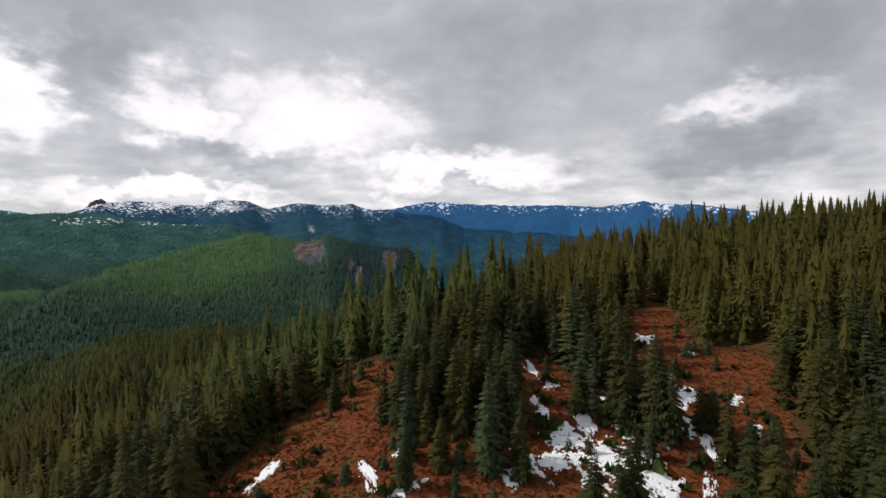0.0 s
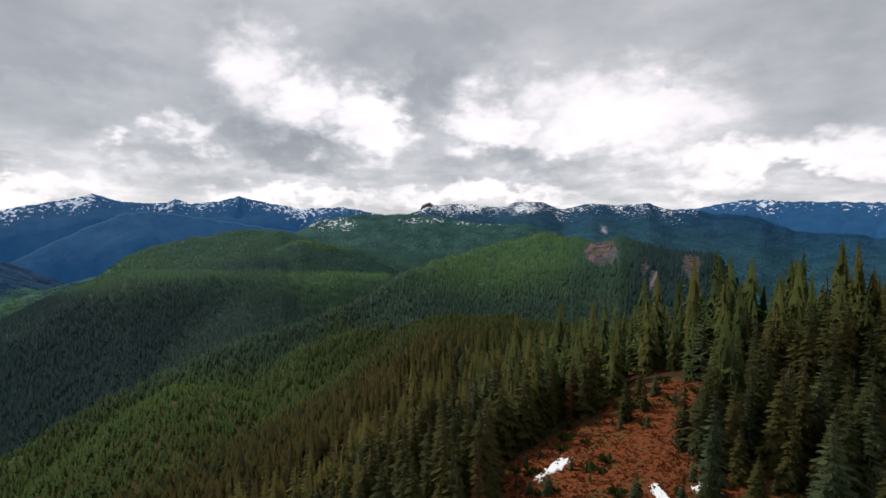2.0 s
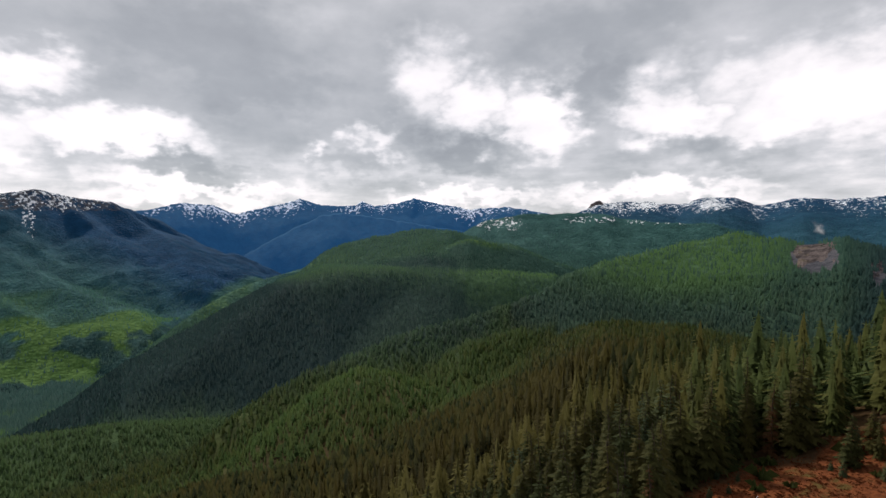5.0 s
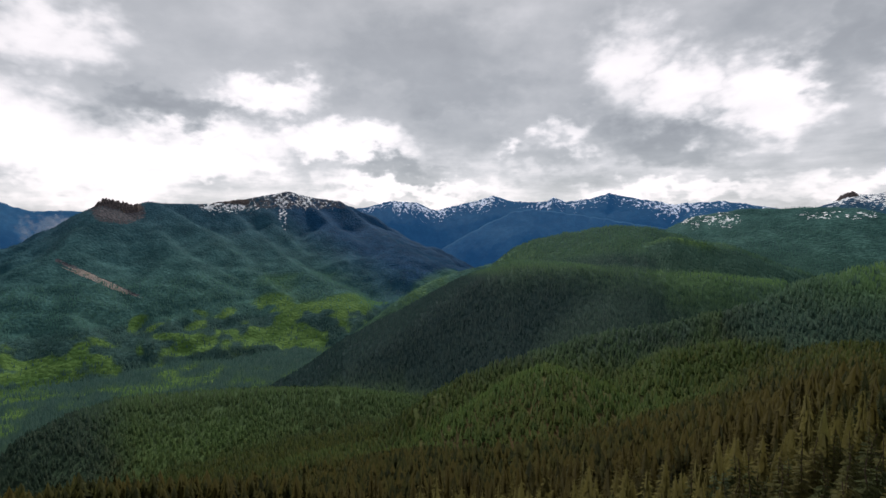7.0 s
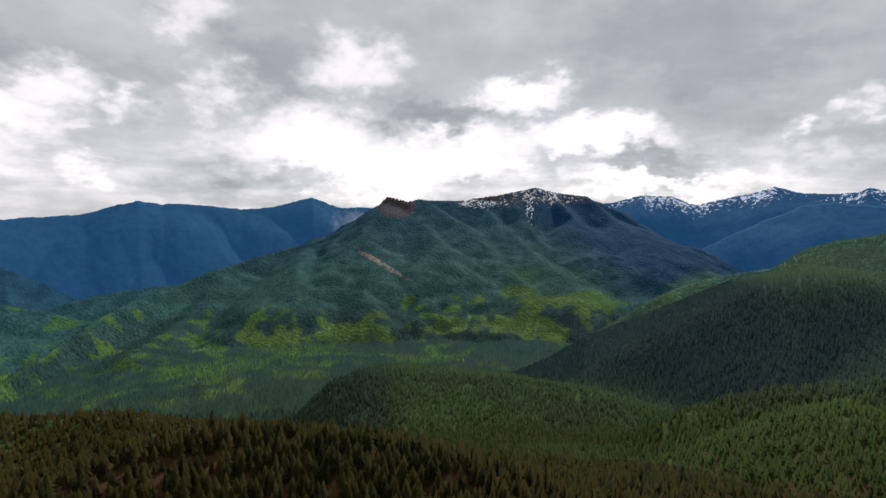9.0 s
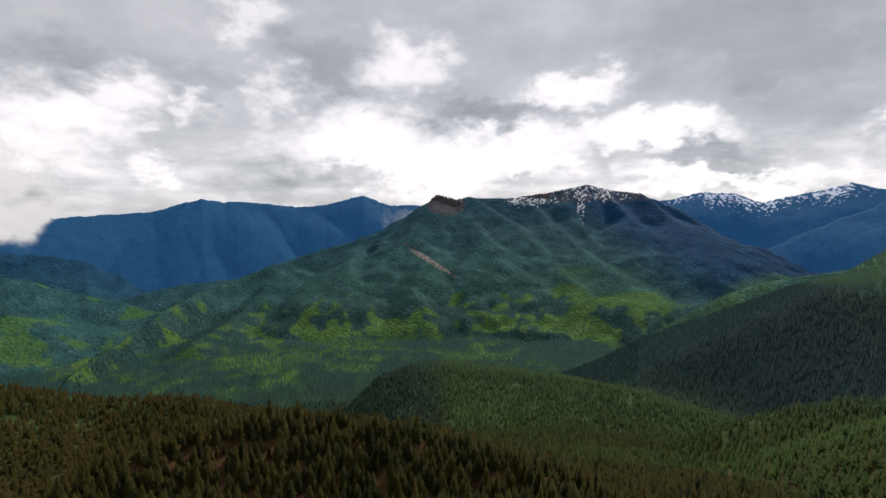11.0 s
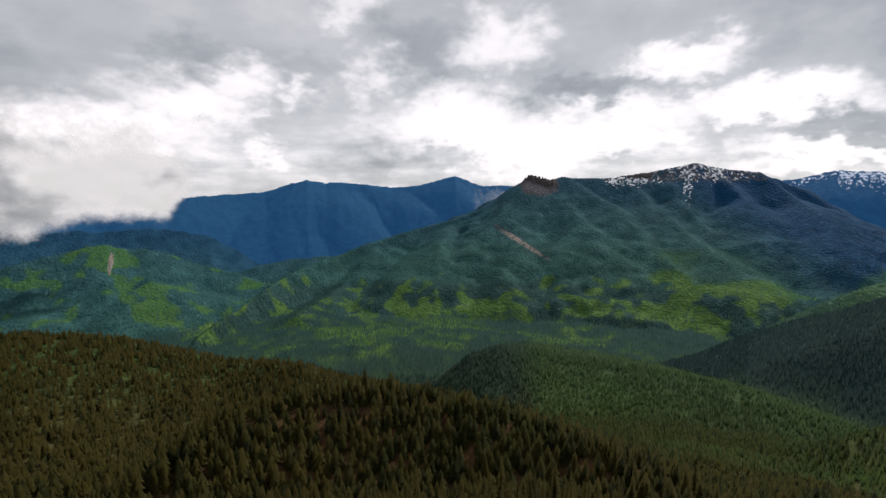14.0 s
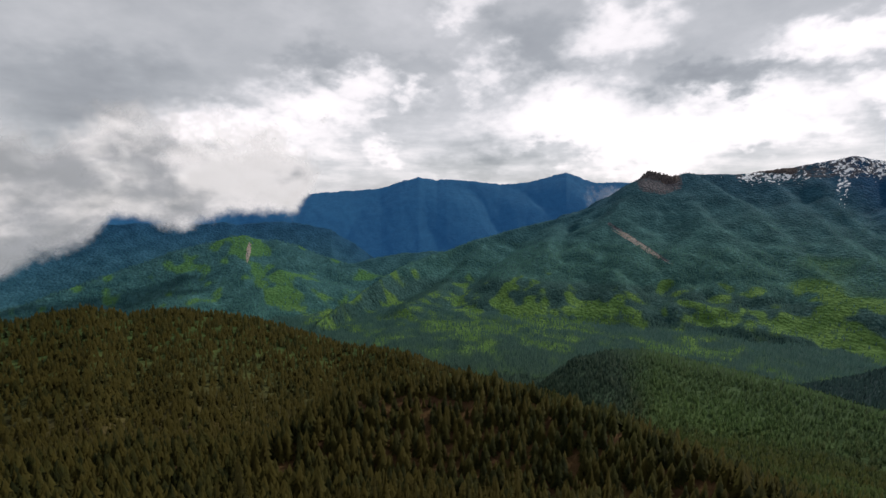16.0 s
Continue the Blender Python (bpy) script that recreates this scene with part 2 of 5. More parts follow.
def foliage_material(name, dark, light, old, young, fresh=(0.020, 0.036, 0.012), lush=(0.052, 0.080, 0.024)):
    """Needles: varies from tree to tree and along each bough."""
    m, t, out = material(name)
    pos = where(t)
    isl = node(t, "ShaderNodeNewGeometry").outputs["Random Per Island"]
    own = node(t, "ShaderNodeObjectInfo").outputs["Random"]
    tone = maths(t, "ADD", maths(t, "ADD", maths(t, "MULTIPLY", cloudy(t, pos, 0.9, 4), 0.45), maths(t, "MULTIPLY", isl, 0.25)), maths(t, "MULTIPLY", attribute(t, "tint"), 0.45))
    col = mixed(t, steps(t, tone, 0.25, 0.75), rgb(*dark), rgb(*light))
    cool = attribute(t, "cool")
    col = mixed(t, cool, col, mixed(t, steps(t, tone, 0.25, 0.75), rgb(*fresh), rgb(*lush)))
    hue = maths(t, "MULTIPLY", steps(t, maths(t, "ADD", maths(t, "MULTIPLY", maths(t, "SUBTRACT", maths(t, "ADD", own, attribute(t, "tint")), cool), 0.5), maths(t, "MULTIPLY", cloudy(t, pos, 0.035, 3), 0.7)), 0.45, 0.95), 0.7)
    col = mixed(t, hue, col, rgb(*old))
    # distant needles are tinted for haze as the land is, teal then blue
    kind = attribute(t, "haze")
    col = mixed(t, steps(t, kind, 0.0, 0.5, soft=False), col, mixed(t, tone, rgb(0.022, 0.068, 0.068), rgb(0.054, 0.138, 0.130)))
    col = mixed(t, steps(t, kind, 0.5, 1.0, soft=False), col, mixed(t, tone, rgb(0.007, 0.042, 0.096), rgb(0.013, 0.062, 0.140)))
    # same darkening on the trees: old growth plus painted shade
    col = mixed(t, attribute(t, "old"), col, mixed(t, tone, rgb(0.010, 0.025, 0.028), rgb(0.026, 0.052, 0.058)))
    # young trees, and sun patches painted in with the same green
    col = mixed(t, attribute(t, "sunlit_stand"), col, mixed(t, steps(t, kind, 0.44, 0.60), rgb(*young), rgb(0.050, 0.125, 0.048)))
    col = mixed(t, maths(t, "MULTIPLY", attribute(t, "tip"), 0.4), col, node(t, "ShaderNodeMix", {0: 1.0, 6: col, 7: rgb(1.7, 1.75, 1.5)}, data_type="RGBA", blend_type="MULTIPLY").outputs[2])
    p = surface(t, out, col, 0.75)
    glow = node(t, "ShaderNodeBsdfTranslucent", {"Color": col})
    both = node(t, "ShaderNodeMixShader", {0: 0.22, 1: p.outputs[0], 2: glow.outputs[0]})
    t.links.new(both.outputs[0], out.inputs[0])
    return m


def bark_material(name, a, b):
    m, t, out = material(name)
    pos = where(t)
    stripe = node(t, "ShaderNodeVectorMath", {0: pos, 1: (1, 1, 0.15)}, operation="MULTIPLY").outputs[0]
    h = cloudy(t, stripe, 9.0, 6, 0.7)
    surface(t, out, mixed(t, h, rgb(*a), rgb(*b)), 0.9, h, 0.05)
    return m


LAND = land_material("forested_land", False)
RANGE = land_material("mountain_land", True)
NEEDLE = foliage_material("fir_needles", (0.028, 0.035, 0.012), (0.084, 0.092, 0.027), (0.080, 0.064, 0.017), (0.10, 0.15, 0.03), (0.030, 0.044, 0.015), (0.074, 0.096, 0.030))
BLUE_NEEDLE = foliage_material("silver_fir_needles", (0.036, 0.052, 0.026), (0.110, 0.138, 0.070), (0.085, 0.098, 0.04), (0.10, 0.15, 0.03))
# darker than NEEDLE: cloud shadow on the near slopes is in the colour
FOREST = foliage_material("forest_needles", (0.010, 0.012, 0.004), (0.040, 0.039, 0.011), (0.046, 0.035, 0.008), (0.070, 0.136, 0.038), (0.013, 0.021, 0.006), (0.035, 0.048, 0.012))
BARK = bark_material("bark", (0.03, 0.022, 0.016), (0.11, 0.08, 0.06))
DEADWOOD = bark_material("grey_deadwood", (0.10, 0.085, 0.07), (0.30, 0.26, 0.22))
RUSTY = foliage_material("dead_needles", (0.05, 0.022, 0.010), (0.13, 0.055, 0.025), (0.10, 0.05, 0.02), (0.10, 0.05, 0.02))


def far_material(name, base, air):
    """A range many kilometres off: dark woods under rock and snow. Blue haze is put into base; air glows as the light
    of the air in front of it.
    """
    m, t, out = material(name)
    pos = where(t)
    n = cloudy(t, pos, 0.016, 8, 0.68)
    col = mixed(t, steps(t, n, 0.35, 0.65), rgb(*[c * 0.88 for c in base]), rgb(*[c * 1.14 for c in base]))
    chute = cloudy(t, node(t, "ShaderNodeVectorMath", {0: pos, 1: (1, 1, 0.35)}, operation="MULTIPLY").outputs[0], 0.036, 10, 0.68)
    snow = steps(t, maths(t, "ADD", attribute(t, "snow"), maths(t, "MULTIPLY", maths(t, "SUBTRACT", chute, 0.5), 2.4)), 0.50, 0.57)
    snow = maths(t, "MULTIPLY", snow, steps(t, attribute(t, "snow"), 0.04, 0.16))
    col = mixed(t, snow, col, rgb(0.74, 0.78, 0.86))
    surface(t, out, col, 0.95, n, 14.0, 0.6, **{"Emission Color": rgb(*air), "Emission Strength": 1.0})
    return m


HAZE_BLUE_RANGE = far_material("blue_range", (0.016, 0.064, 0.108), (0.005, 0.027, 0.088))
HAZE_PALE_RANGE = far_material("pale_blue_range", (0.018, 0.060, 0.12), (0.006, 0.034, 0.095))

# ---------------------------------------------------------------- terrain
rng = np.random.default_rng(7)
LATTICE = np.random.default_rng(3).random((256, 256))


def value_noise(x, y):
    xi, yi = np.floor(x).astype(int), np.floor(y).astype(int)
    fx, fy = x - xi, y - yi
    fx, fy = fx * fx * (3 - 2 * fx), fy * fy * (3 - 2 * fy)
    a, b = LATTICE[xi % 256, yi % 256], LATTICE[(xi + 1) % 256, yi % 256]
    c, d = LATTICE[xi % 256, (yi + 1) % 256], LATTICE[(xi + 1) % 256, (yi + 1) % 256]
    return (a * (1 - fx) + b * fx) * (1 - fy) + (c * (1 - fx) + d * fx) * fy


def fbm(x, y, octaves=5, gain=0.5):
    total, amp, norm = 0.0, 1.0, 0.0
    for k in range(octaves):
        total = total + amp * (value_noise(x * 2 ** k + 17.3 * k, y * 2 ** k + 9.1 * k) - 0.5)
        norm += amp
        amp *= gain
    return total / norm * 2


def creased(x, y, octaves=4):
    total, amp = 0.0, 1.0
    for k in range(octaves):
        total = total + amp * (1 - np.abs(2 * value_noise(x * 2 ** k + 31.7 * k, y * 2 ** k + 5.3 * k) - 1))
        amp *= 0.5
    return total / 1.9 - 0.5


# the near hill: heights below the hover point, for bearings (rows) and distances (columns)
NEAR_R = [0, 65, 130, 220, 400, 700, 1200]
NEAR = {
    -60: (-46, -30, -14, 2, -20, -150, -400), -40: (-46, -32, -20, -6, -60, -200, -400), -30: (-46, -33, -22, -11, -75, -200, -400),
    -20: (-46, -32, -23, -17, -90, -220, -400), -5: (-46, -34, -23, -42, -110, -210, -400), 10: (-46, -35, -35, -56, -115, -170, -400),
    20: (-46, -38, -43, -60, -108, -140, -400), 35: (-46, -44, -57, -72, -102, -130, -400), 50: (-46, -54, -82, -112, -158, -235, -420),
    65: (-46, -60, -95, -130, -190, -280, -455), 80: (-46, -62, -96, -136, -205, -310, -455), 100: (-46, -66, -102, -146, -225, -330, -465),
    120: (-46, -70, -110, -150, -235, -340, -470),
}
NEAR_BACK = {
    140: (-46, -72, -112, -152, -215, -320, -465), 160: (-46, -70, -105, -142, -190, -300, -455), 180: (-46, -66, -95, -125, -165, -300, -455),
    215: (-46, -60, -85, -110, -170, -300, -455), 260: (-46, -46, -52, -62, -110, -200, -400), 300: (-46, -30, -12, 0, -20, -150, -400),
}
NEAR.update(NEAR_BACK)

# ridges: (bearing, elevation of the crest, distance), slope before, slope behind, height of the wood on it
RIDGES = {
    "knob": ([(53, -19.5, 480), (56, -17.4, 505), (59.5, -16.3, 515), (63.1, -15.7, 515), (66.9, -17.2, 505), (72, -20.5, 480)], 0.10, 0.45, 12),
    "crag_hill": ([(-3, -9.5, 900), (0.6, -7.0, 930), (2, -5.2, 950), (3.6, -2.6, 980), (5.6, -2.1, 1000), (8.9, -1.8, 1030), (13.4, -0.7, 1080), (15.6, -1.0, 1100),
                   (18.3, -0.6, 1130), (21.9, -0.2, 1180), (25.2, -0.9, 1150), (29.5, -2.0, 1090), (34.4, -3.3, 1000), (38.7, -5.1, 920), (41.4, -7.0, 860),
                   (44.4, -8.4, 820), (50.9, -10.2, 740), (57.6, -11.7, 680), (64.3, -14.2, 640), (71, -16.4, 600), (76.1, -18.5, 570)], 0.24, 0.6, 13),
    "bench_hill": ([(40, -6.2, 1350), (46.2, -5.6, 1330), (52.6, -5.5, 1300), (60.9, -5.1, 1280), (67, -5.2, 1250), (72.2, -7.2, 1220), (75.5, -9.3, 1180), (80.2, -12.6, 1120),
                    (82.9, -14.2, 1080), (87, -16.7, 1030), (91, -20, 1000)], 0.46, 0.03, 14),
    "round_hill": ([(38, -5.0, 1750), (40.4, -4.2, 1750), (44.2, -2.5, 1760), (47.8, -1.8, 1780), (52.2, -0.5, 1800), (55.4, -0.3, 1800), (58.1, -0.7, 1790), (64.6, -2, 1760),
                    (67.1, -3, 1740), (69.6, -5.1, 1700), (73, -8, 1650)], 0.24, 0.35, 12),
    "near_brow": ([(84, -30, 215), (88.5, -28.6, 225), (96, -26.8, 245), (105, -25.0, 265), (113, -23.5, 285), (121, -22.2, 305), (127, -20.9, 315), (133, -20.6, 320), (140.5, -21.2, 315), (147, -22.8, 300), (152, -25.2, 280), (158, -28.5, 255)], 0.30, 0.60, 12),
    "step_spur": ([(40, -11.6, 700), (43.9, -12.1, 670), (50.2, -13.7, 610), (53, -15.2, 580), (55.3, -17.1, 560), (58, -19.5, 540)], 0.16, 0.35, 9),
    "cone_hill": ([(37, -6, 1620), (39.4, -4.8, 1640), (42.7, -3.4, 1640), (46.7, -2.3, 1640), (50.1, -1.6, 1620), (53.3, -2.9, 1600), (56, -4.5, 1570), (58, -6.4, 1540)], 0.30, 0.5, 10),
    "valley_spur": ([(67.6, -4.5, 2500), (74.2, -6.2, 2250), (78.3, -7.9, 2050), (81.7, -10.1, 1860), (84.3, -11.9, 1720), (86.3, -13.3, 1620), (87.5, -15.2, 1540)], 0.30, 0.35, 7),
    "near_spur": ([(76, -20.5, 865), (78.3, -19.6, 880), (83, -19, 890), (89.2, -18.1, 920), (95.8, -17.5, 930), (102.6, -17, 945), (109.4, -16.5, 945), (113.4, -16.9, 930),
                   (117.3, -18.5, 905), (120, -20.5, 880), (124, -24, 865)], 0.14, 0.5, 13),
    "long_spur": ([(116, -23.6, 430), (119.4, -22, 440), (124.8, -21.4, 480), (131.7, -20.1, 535), (137.3, -18.1, 570), (145.3, -16.6, 625), (151.7, -14.2, 665), (157.5, -12.5, 675),
                   (162.4, -11.3, 690), (166.4, -11.4, 690), (170, -10.3, 700), (173.7, -10.6, 700), (180, -11, 700), (200, -14, 700), (215, -20, 675)], 0.13, 0.5, 13),
    "snow_shoulder": ([(20, -1.2, 2350), (23.6, -0.2, 2380), (29.7, 0.2, 2420), (36.8, 1.1, 2450), (42.7, 1, 2430), (48.1, 0.4, 2380), (50.1, -0.6, 2350), (54, -3, 2300)], 0.30, 0.3, 6),
    "plateau": ([(-20, -2.2, 3000), (-14.2, -1.5, 3100), (-7.7, -1.2, 3150), (-2.4, -0.7, 3200), (0.2, 0.4, 3250), (5.6, 1.2, 3300), (8.1, 1.4, 3300), (10.4, 2, 3320),
                 (13.3, 1.9, 3320), (16.4, 2.2, 3330), (19.6, 1.5, 3330), (21.9, 2.3, 3330), (23.6, 2.6, 3330), (27.2, 1.9, 3330), (29.7, 2.2, 3320), (32.2, 2.1, 3320),
                 (35.5, 1.9, 3300), (37.1, 1.2, 3300), (42, 0.2, 3250), (50, -1.5, 3200)], 0.23, 0.3, 0),
    "great_mountain": ([(74, -5.5, 4070), (76.1, -3.8, 4020), (78.2, -3, 3960), (80.5, -0.9, 3910), (82.9, 0.4, 3850), (85.9, 1.6, 3800), (88.3, 2.3, 3740), (90.2, 2.6, 3690),
                        (92.8, 3.2, 3630), (96, 2.7, 3580), (99.3, 2, 3520), (103.3, 1.8, 3430), (106.3, 2.0, 3360), (106.9, 1.5, 3340), (108.2, 1.5, 3320), (110.2, 1.9, 3300),
                        (112.6, -0.2, 3260), (114.5, -1.3, 3220), (118.5, -3.0, 3140), (125, -4.6, 2970), (131.4, -6.6, 2750), (138.4, -9.2, 2390), (143.4, -12.3, 2050),
                        (147.9, -15.1, 1770), (150, -18, 1650)], 0.60, 0.5, 5),
    "lit_hill": ([(137, -11, 2500), (141.2, -9.6, 2550), (145.1, -8.2, 2600), (150.1, -6.1, 2650), (155.5, -4.8, 2700), (159.9, -5.7, 2680), (167.6, -8.1, 2600), (175, -10.5, 2500),
                  (185, -13, 2400)], 0.40, 0.4, 6),
    "gap_hill": ([(120, -9, 3050), (126, -7.6, 3100), (132, -7.0, 3100), (138, -7.4, 3080), (143, -8.3, 3050), (150, -9.5, 3000)], 0.32, 0.4, 4),
    "cloud_ridge": ([(146, -4.5, 3350), (151, -3.6, 3400), (156, -3.7, 3400), (168.2, -3.4, 3400), (173.3, -4.5, 3350), (182, -4.0, 3300), (215, -2, 3200), (250, -1, 3000),
                     (290, -0.5, 3000), (320, -2, 3000)], 0.40, 0.4, 0),
}

AZ = np.concatenate([np.arange(-50, 182, 0.25), np.arange(182, 310, 2.0)])
RR = np.concatenate([[0.02], np.geomspace(8, 1400, 120), np.linspace(1414, 3800, 170), np.geomspace(3840, 4850, 9)])
A2, R2 = np.meshgrid(AZ, RR, indexing="ij")
PX, PY = -np.sin(np.radians(A2)) * R2, np.cos(np.radians(A2)) * R2


def smooth_rows(table, passes):
    for _ in range(passes):
        table = (np.roll(table, 1, 0) + 2 * table + np.roll(table, -1, 0)) / 4
    return table


near_az = sorted(NEAR)
wrapped = np.where(AZ < -60, AZ + 360, AZ)
columns = np.stack([np.interp(wrapped, near_az, [NEAR[a][k] for a in near_az]) for k in range(len(NEAR_R))], 1)
columns[:928] = np.stack([np.convolve(np.pad(columns[:928, k], 16, mode="edge"), np.ones(33) / 33, "valid") for k in range(len(NEAR_R))], 1)
base_z = np.empty_like(R2)
for i in range(len(AZ)):
    base_z[i] = np.interp(RR, NEAR_R + [1750, 5000], list(columns[i]) + [-520, -540])
kernel = np.array([1, 4, 6, 4, 1]) / 16
for _ in range(3):
    padded = np.pad(base_z, ((0, 0), (2, 2)), mode="edge")
    base_z = sum(kernel[k] * padded[:, k:k + base_z.shape[1]] for k in range(5))
base_z += fbm(PX / 60, PY / 60, 4) * np.clip(R2 / 300, 0.12, 1) * 7 + fbm(PX / 9 + 40, PY / 9, 3) * 0.5
base_z += 6 * fbm(PX / 260 + 5, PY / 260, 3) * np.clip((R2 - 500) / 500, 0, 1)

ground_z, owner = base_z.copy(), np.full(R2.shape, -1)
for index, (key, (line, before, behind, wood)) in enumerate(RIDGES.items()):
    la = [p[0] for p in line]
    az2 = np.where(AZ < min(la) - 60, AZ + 360, AZ)
    rk = np.interp(az2, la, [p[2] for p in line])
    zk = np.interp(az2, la, [p[2] * math.tan(radians(p[1])) - wood for p in line])
    past = np.maximum(np.maximum(la[0] - az2, az2 - la[-1]), 0)
    zk = zk - past * rk * 0.012
    size = np.clip(rk / 1000, 0.3, 3.0)
    jag = 0 * zk
    if key not in ("knob", "near_spur", "long_spur", "near_brow", "step_spur"):
        jag = fbm(AZ * rk / 5200 + index * 7, AZ * 0 + index, 4) * 5 * size
    if key == "great_mountain":
        jag = jag + 16 * fbm(AZ * 2.1, AZ * 0 + 4.2, 3) * np.clip(1.6 - np.abs(AZ - 108.5) / 2.6, 0, 1) + 9 * fbm(AZ * 1.6, AZ * 0 + 8.2, 3) * np.clip((AZ - 84) / 3, 0, 1) * np.clip((105 - AZ) / 2, 0, 1)
    d = R2 - rk[:, None]
    front = np.maximum(-d, 0)
    along = A2 * np.pi / 180 * rk[:, None]
    steep = before * (1 + 0.45 * np.exp(-front / (220 * size[:, None]))) * front
    z = zk[:, None] + jag[:, None] * np.exp(-np.abs(d) / (70 * size[:, None])) - np.where(d < 0, steep, behind * np.minimum(d, 330) + 0.42 * np.maximum(d - 330, 0))
    # gullies run down the slope, deeper away from the crest
    bend = fbm(along / 900 + index, R2 / 700, 2) * 160 * size[:, None]
    gully = creased((along + bend) / (330 * size[:, None]) + index * 3.7, R2 / (1500 * size[:, None]), 2 if key == "great_mountain" else 3)
    z += gully * 46 * size[:, None] * np.clip(front / (260 * size[:, None]), 0, 1) * (0.12 if key == "great_mountain" else 0.3)
    z += fbm(PX / (190 * size[:, None]) + index, PY / (190 * size[:, None]), 4) * (3 if key == "great_mountain" else 5) * size[:, None] * np.clip(front / (120 * size[:, None]), 0.1, 1)
    higher = z > ground_z
    ground_z, owner = np.where(higher, z, ground_z), np.where(higher, index, owner)
RIDGE_NAMES = list(RIDGES)
# ribs that run from the crests down to the valley: bearing and elevation from top to foot, height above the slope, fall to the sides
RIBS = [
    ([(106.4, 1.9), (101.9, -0.7), (98.4, -3.7), (96.0, -6.2), (93.3, -8.6), (90.7, -10.8)], 165, 0.48), ([(110.3, 1.5), (112.9, -2.7), (114.0, -6.5), (112.6, -10.2), (111.0, -12.9)], 105, 0.46),
    ([(119.3, -3.6), (121.1, -7.4), (123.3, -12.1)], 75, 0.40), ([(127.8, -5.8), (132.4, -11.0), (137.2, -13.9)], 70, 0.40), ([(107.2, 0.5), (103.8, -3.6), (100.5, -6.9), (97.5, -9.9)], 45, 0.42),
    ([(99.9, 1.9), (97.2, -1.0), (93.7, -4.0), (90.1, -6.7), (85.0, -9.3)], 75, 0.42), ([(91.1, 2.8), (88.7, -0.4), (86.2, -3.4), (83.6, -5.7)], 110, 0.45), ([(87.4, 2.2), (84.2, -0.4), (80.3, -3.1), (76.3, -5.4)], 110, 0.42),
    ([(95.6, 2.3), (94.9, -0.6), (91.6, -3.4)], 45, 0.5), ([(154.5, -5.2), (151.5, -9.0), (148.5, -13.0)], 45, 0.36), ([(160.5, -6.4), (161.5, -10)], 45, 0.36),
]


def raise_rib(land, line, proud, fall):
    xs, ys, zs = [], [], []
    for k, (az, el) in enumerate(line):
        column = land[int(np.interp(az, AZ, np.arange(len(AZ))))]
        lift = proud * (0.06 if k == 0 else 0.65 if k == 1 else 1.0 if k < len(line) - 1 else 0.5)
        ray = RR * math.tan(radians(el))
        reach = (RR > (2350 if az < 97 else 1500)) & (RR < 3800)
        met = np.where(reach & (ray < column + lift))[0]
        j = met[0] if len(met) else np.where(reach)[0][np.argmax((column - ray)[reach])]
        xs.append(-math.sin(radians(az)) * RR[j]), ys.append(math.cos(radians(az)) * RR[j]), zs.append(float(ray[j]))
    uneven = 1 + 0.22 * fbm(PX / 170 + proud, PY / 170, 3)
    wave_x, wave_y = PX + 34 * fbm(PX / 210, PY / 210 + proud, 3), PY + 34 * fbm(PX / 210 + 50, PY / 210, 3)
    for k in range(len(xs) - 1):
        dx, dy = xs[k + 1] - xs[k], ys[k + 1] - ys[k]
        t = np.clip(((wave_x - xs[k]) * dx + (wave_y - ys[k]) * dy) / (dx * dx + dy * dy), 0, 1)
        d = np.hypot(wave_x - xs[k] - t * dx, wave_y - ys[k] - t * dy) * uneven
        land = np.maximum(land, zs[k] + t * (zs[k + 1] - zs[k]) - fall * (np.sqrt(d * d + 64) - 8))
    return land


for line, proud, fall in RIBS:
    raised = raise_rib(ground_z, line, proud, fall)
    owner = np.where((raised > ground_z + 0.5) & (owner == -1), RIDGE_NAMES.index("great_mountain" if line[0][0] < 145 else "lit_hill"), owner)
    ground_z = raised
soft_z = np.pad(ground_z, ((1, 1), (1, 1)), mode="edge")
ground_z = 0.5 * ground_z + 0.125 * (soft_z[:-2, 1:-1] + soft_z[2:, 1:-1] + soft_z[1:-1, :-2] + soft_z[1:-1, 2:])


def near_to(az, r, spots):
    """How much a place lies within any of the spots: (bearing, distance, half widths in degrees and metres)."""
    best = np.zeros(np.shape(az))
    for a, d, da, dr in spots:
        best = np.maximum(best, 1 - np.sqrt(((az - a) / da) ** 2 + ((r - d) / dr) ** 2))
    return np.clip(best, 0, 1)


def swath(az, el, line, wide):
    """Closeness to a slanting band on a slope, given by its ends as bearing and elevation."""
    best = np.zeros(np.shape(az))
    for (a, e), (b, f) in zip(line, line[1:]):
        t = np.clip(((az - a) * (b - a) + (el - e) * (f - e)) / ((b - a) ** 2 + (f - e) ** 2), 0, 1)
        best = np.maximum(best, 1 - np.hypot(az - a - t * (b - a), el - e - t * (f - e)) / wide)
    return np.clip(best, 0, 1)


EL2 = np.degrees(np.arctan2(ground_z, R2))
on = {k: owner == i for i, k in enumerate(RIDGE_NAMES)}
CLEARINGS = [(16, 76, 13, 28), (10, 98, 7, 18), (23, 64, 8, 14), (5, 62, 9, 17), (-8, 60, 9, 16), (-11, 80, 4.5, 26), (-19, 66, 9, 18), (-24, 104, 5, 30), (-27.5, 86, 5.5, 20), (-33, 74, 5.5, 13), (-21, 76, 6, 18),
             (-22.5, 122, 4, 20), (-29, 58, 10, 18), (-2, 78, 8, 20), (-31, 92, 7, 26), (-27, 70, 8, 16), (-24, 125, 3.5, 20)]
dry = np.clip(near_to(A2, R2, CLEARINGS) * 2.2, 0, 1)
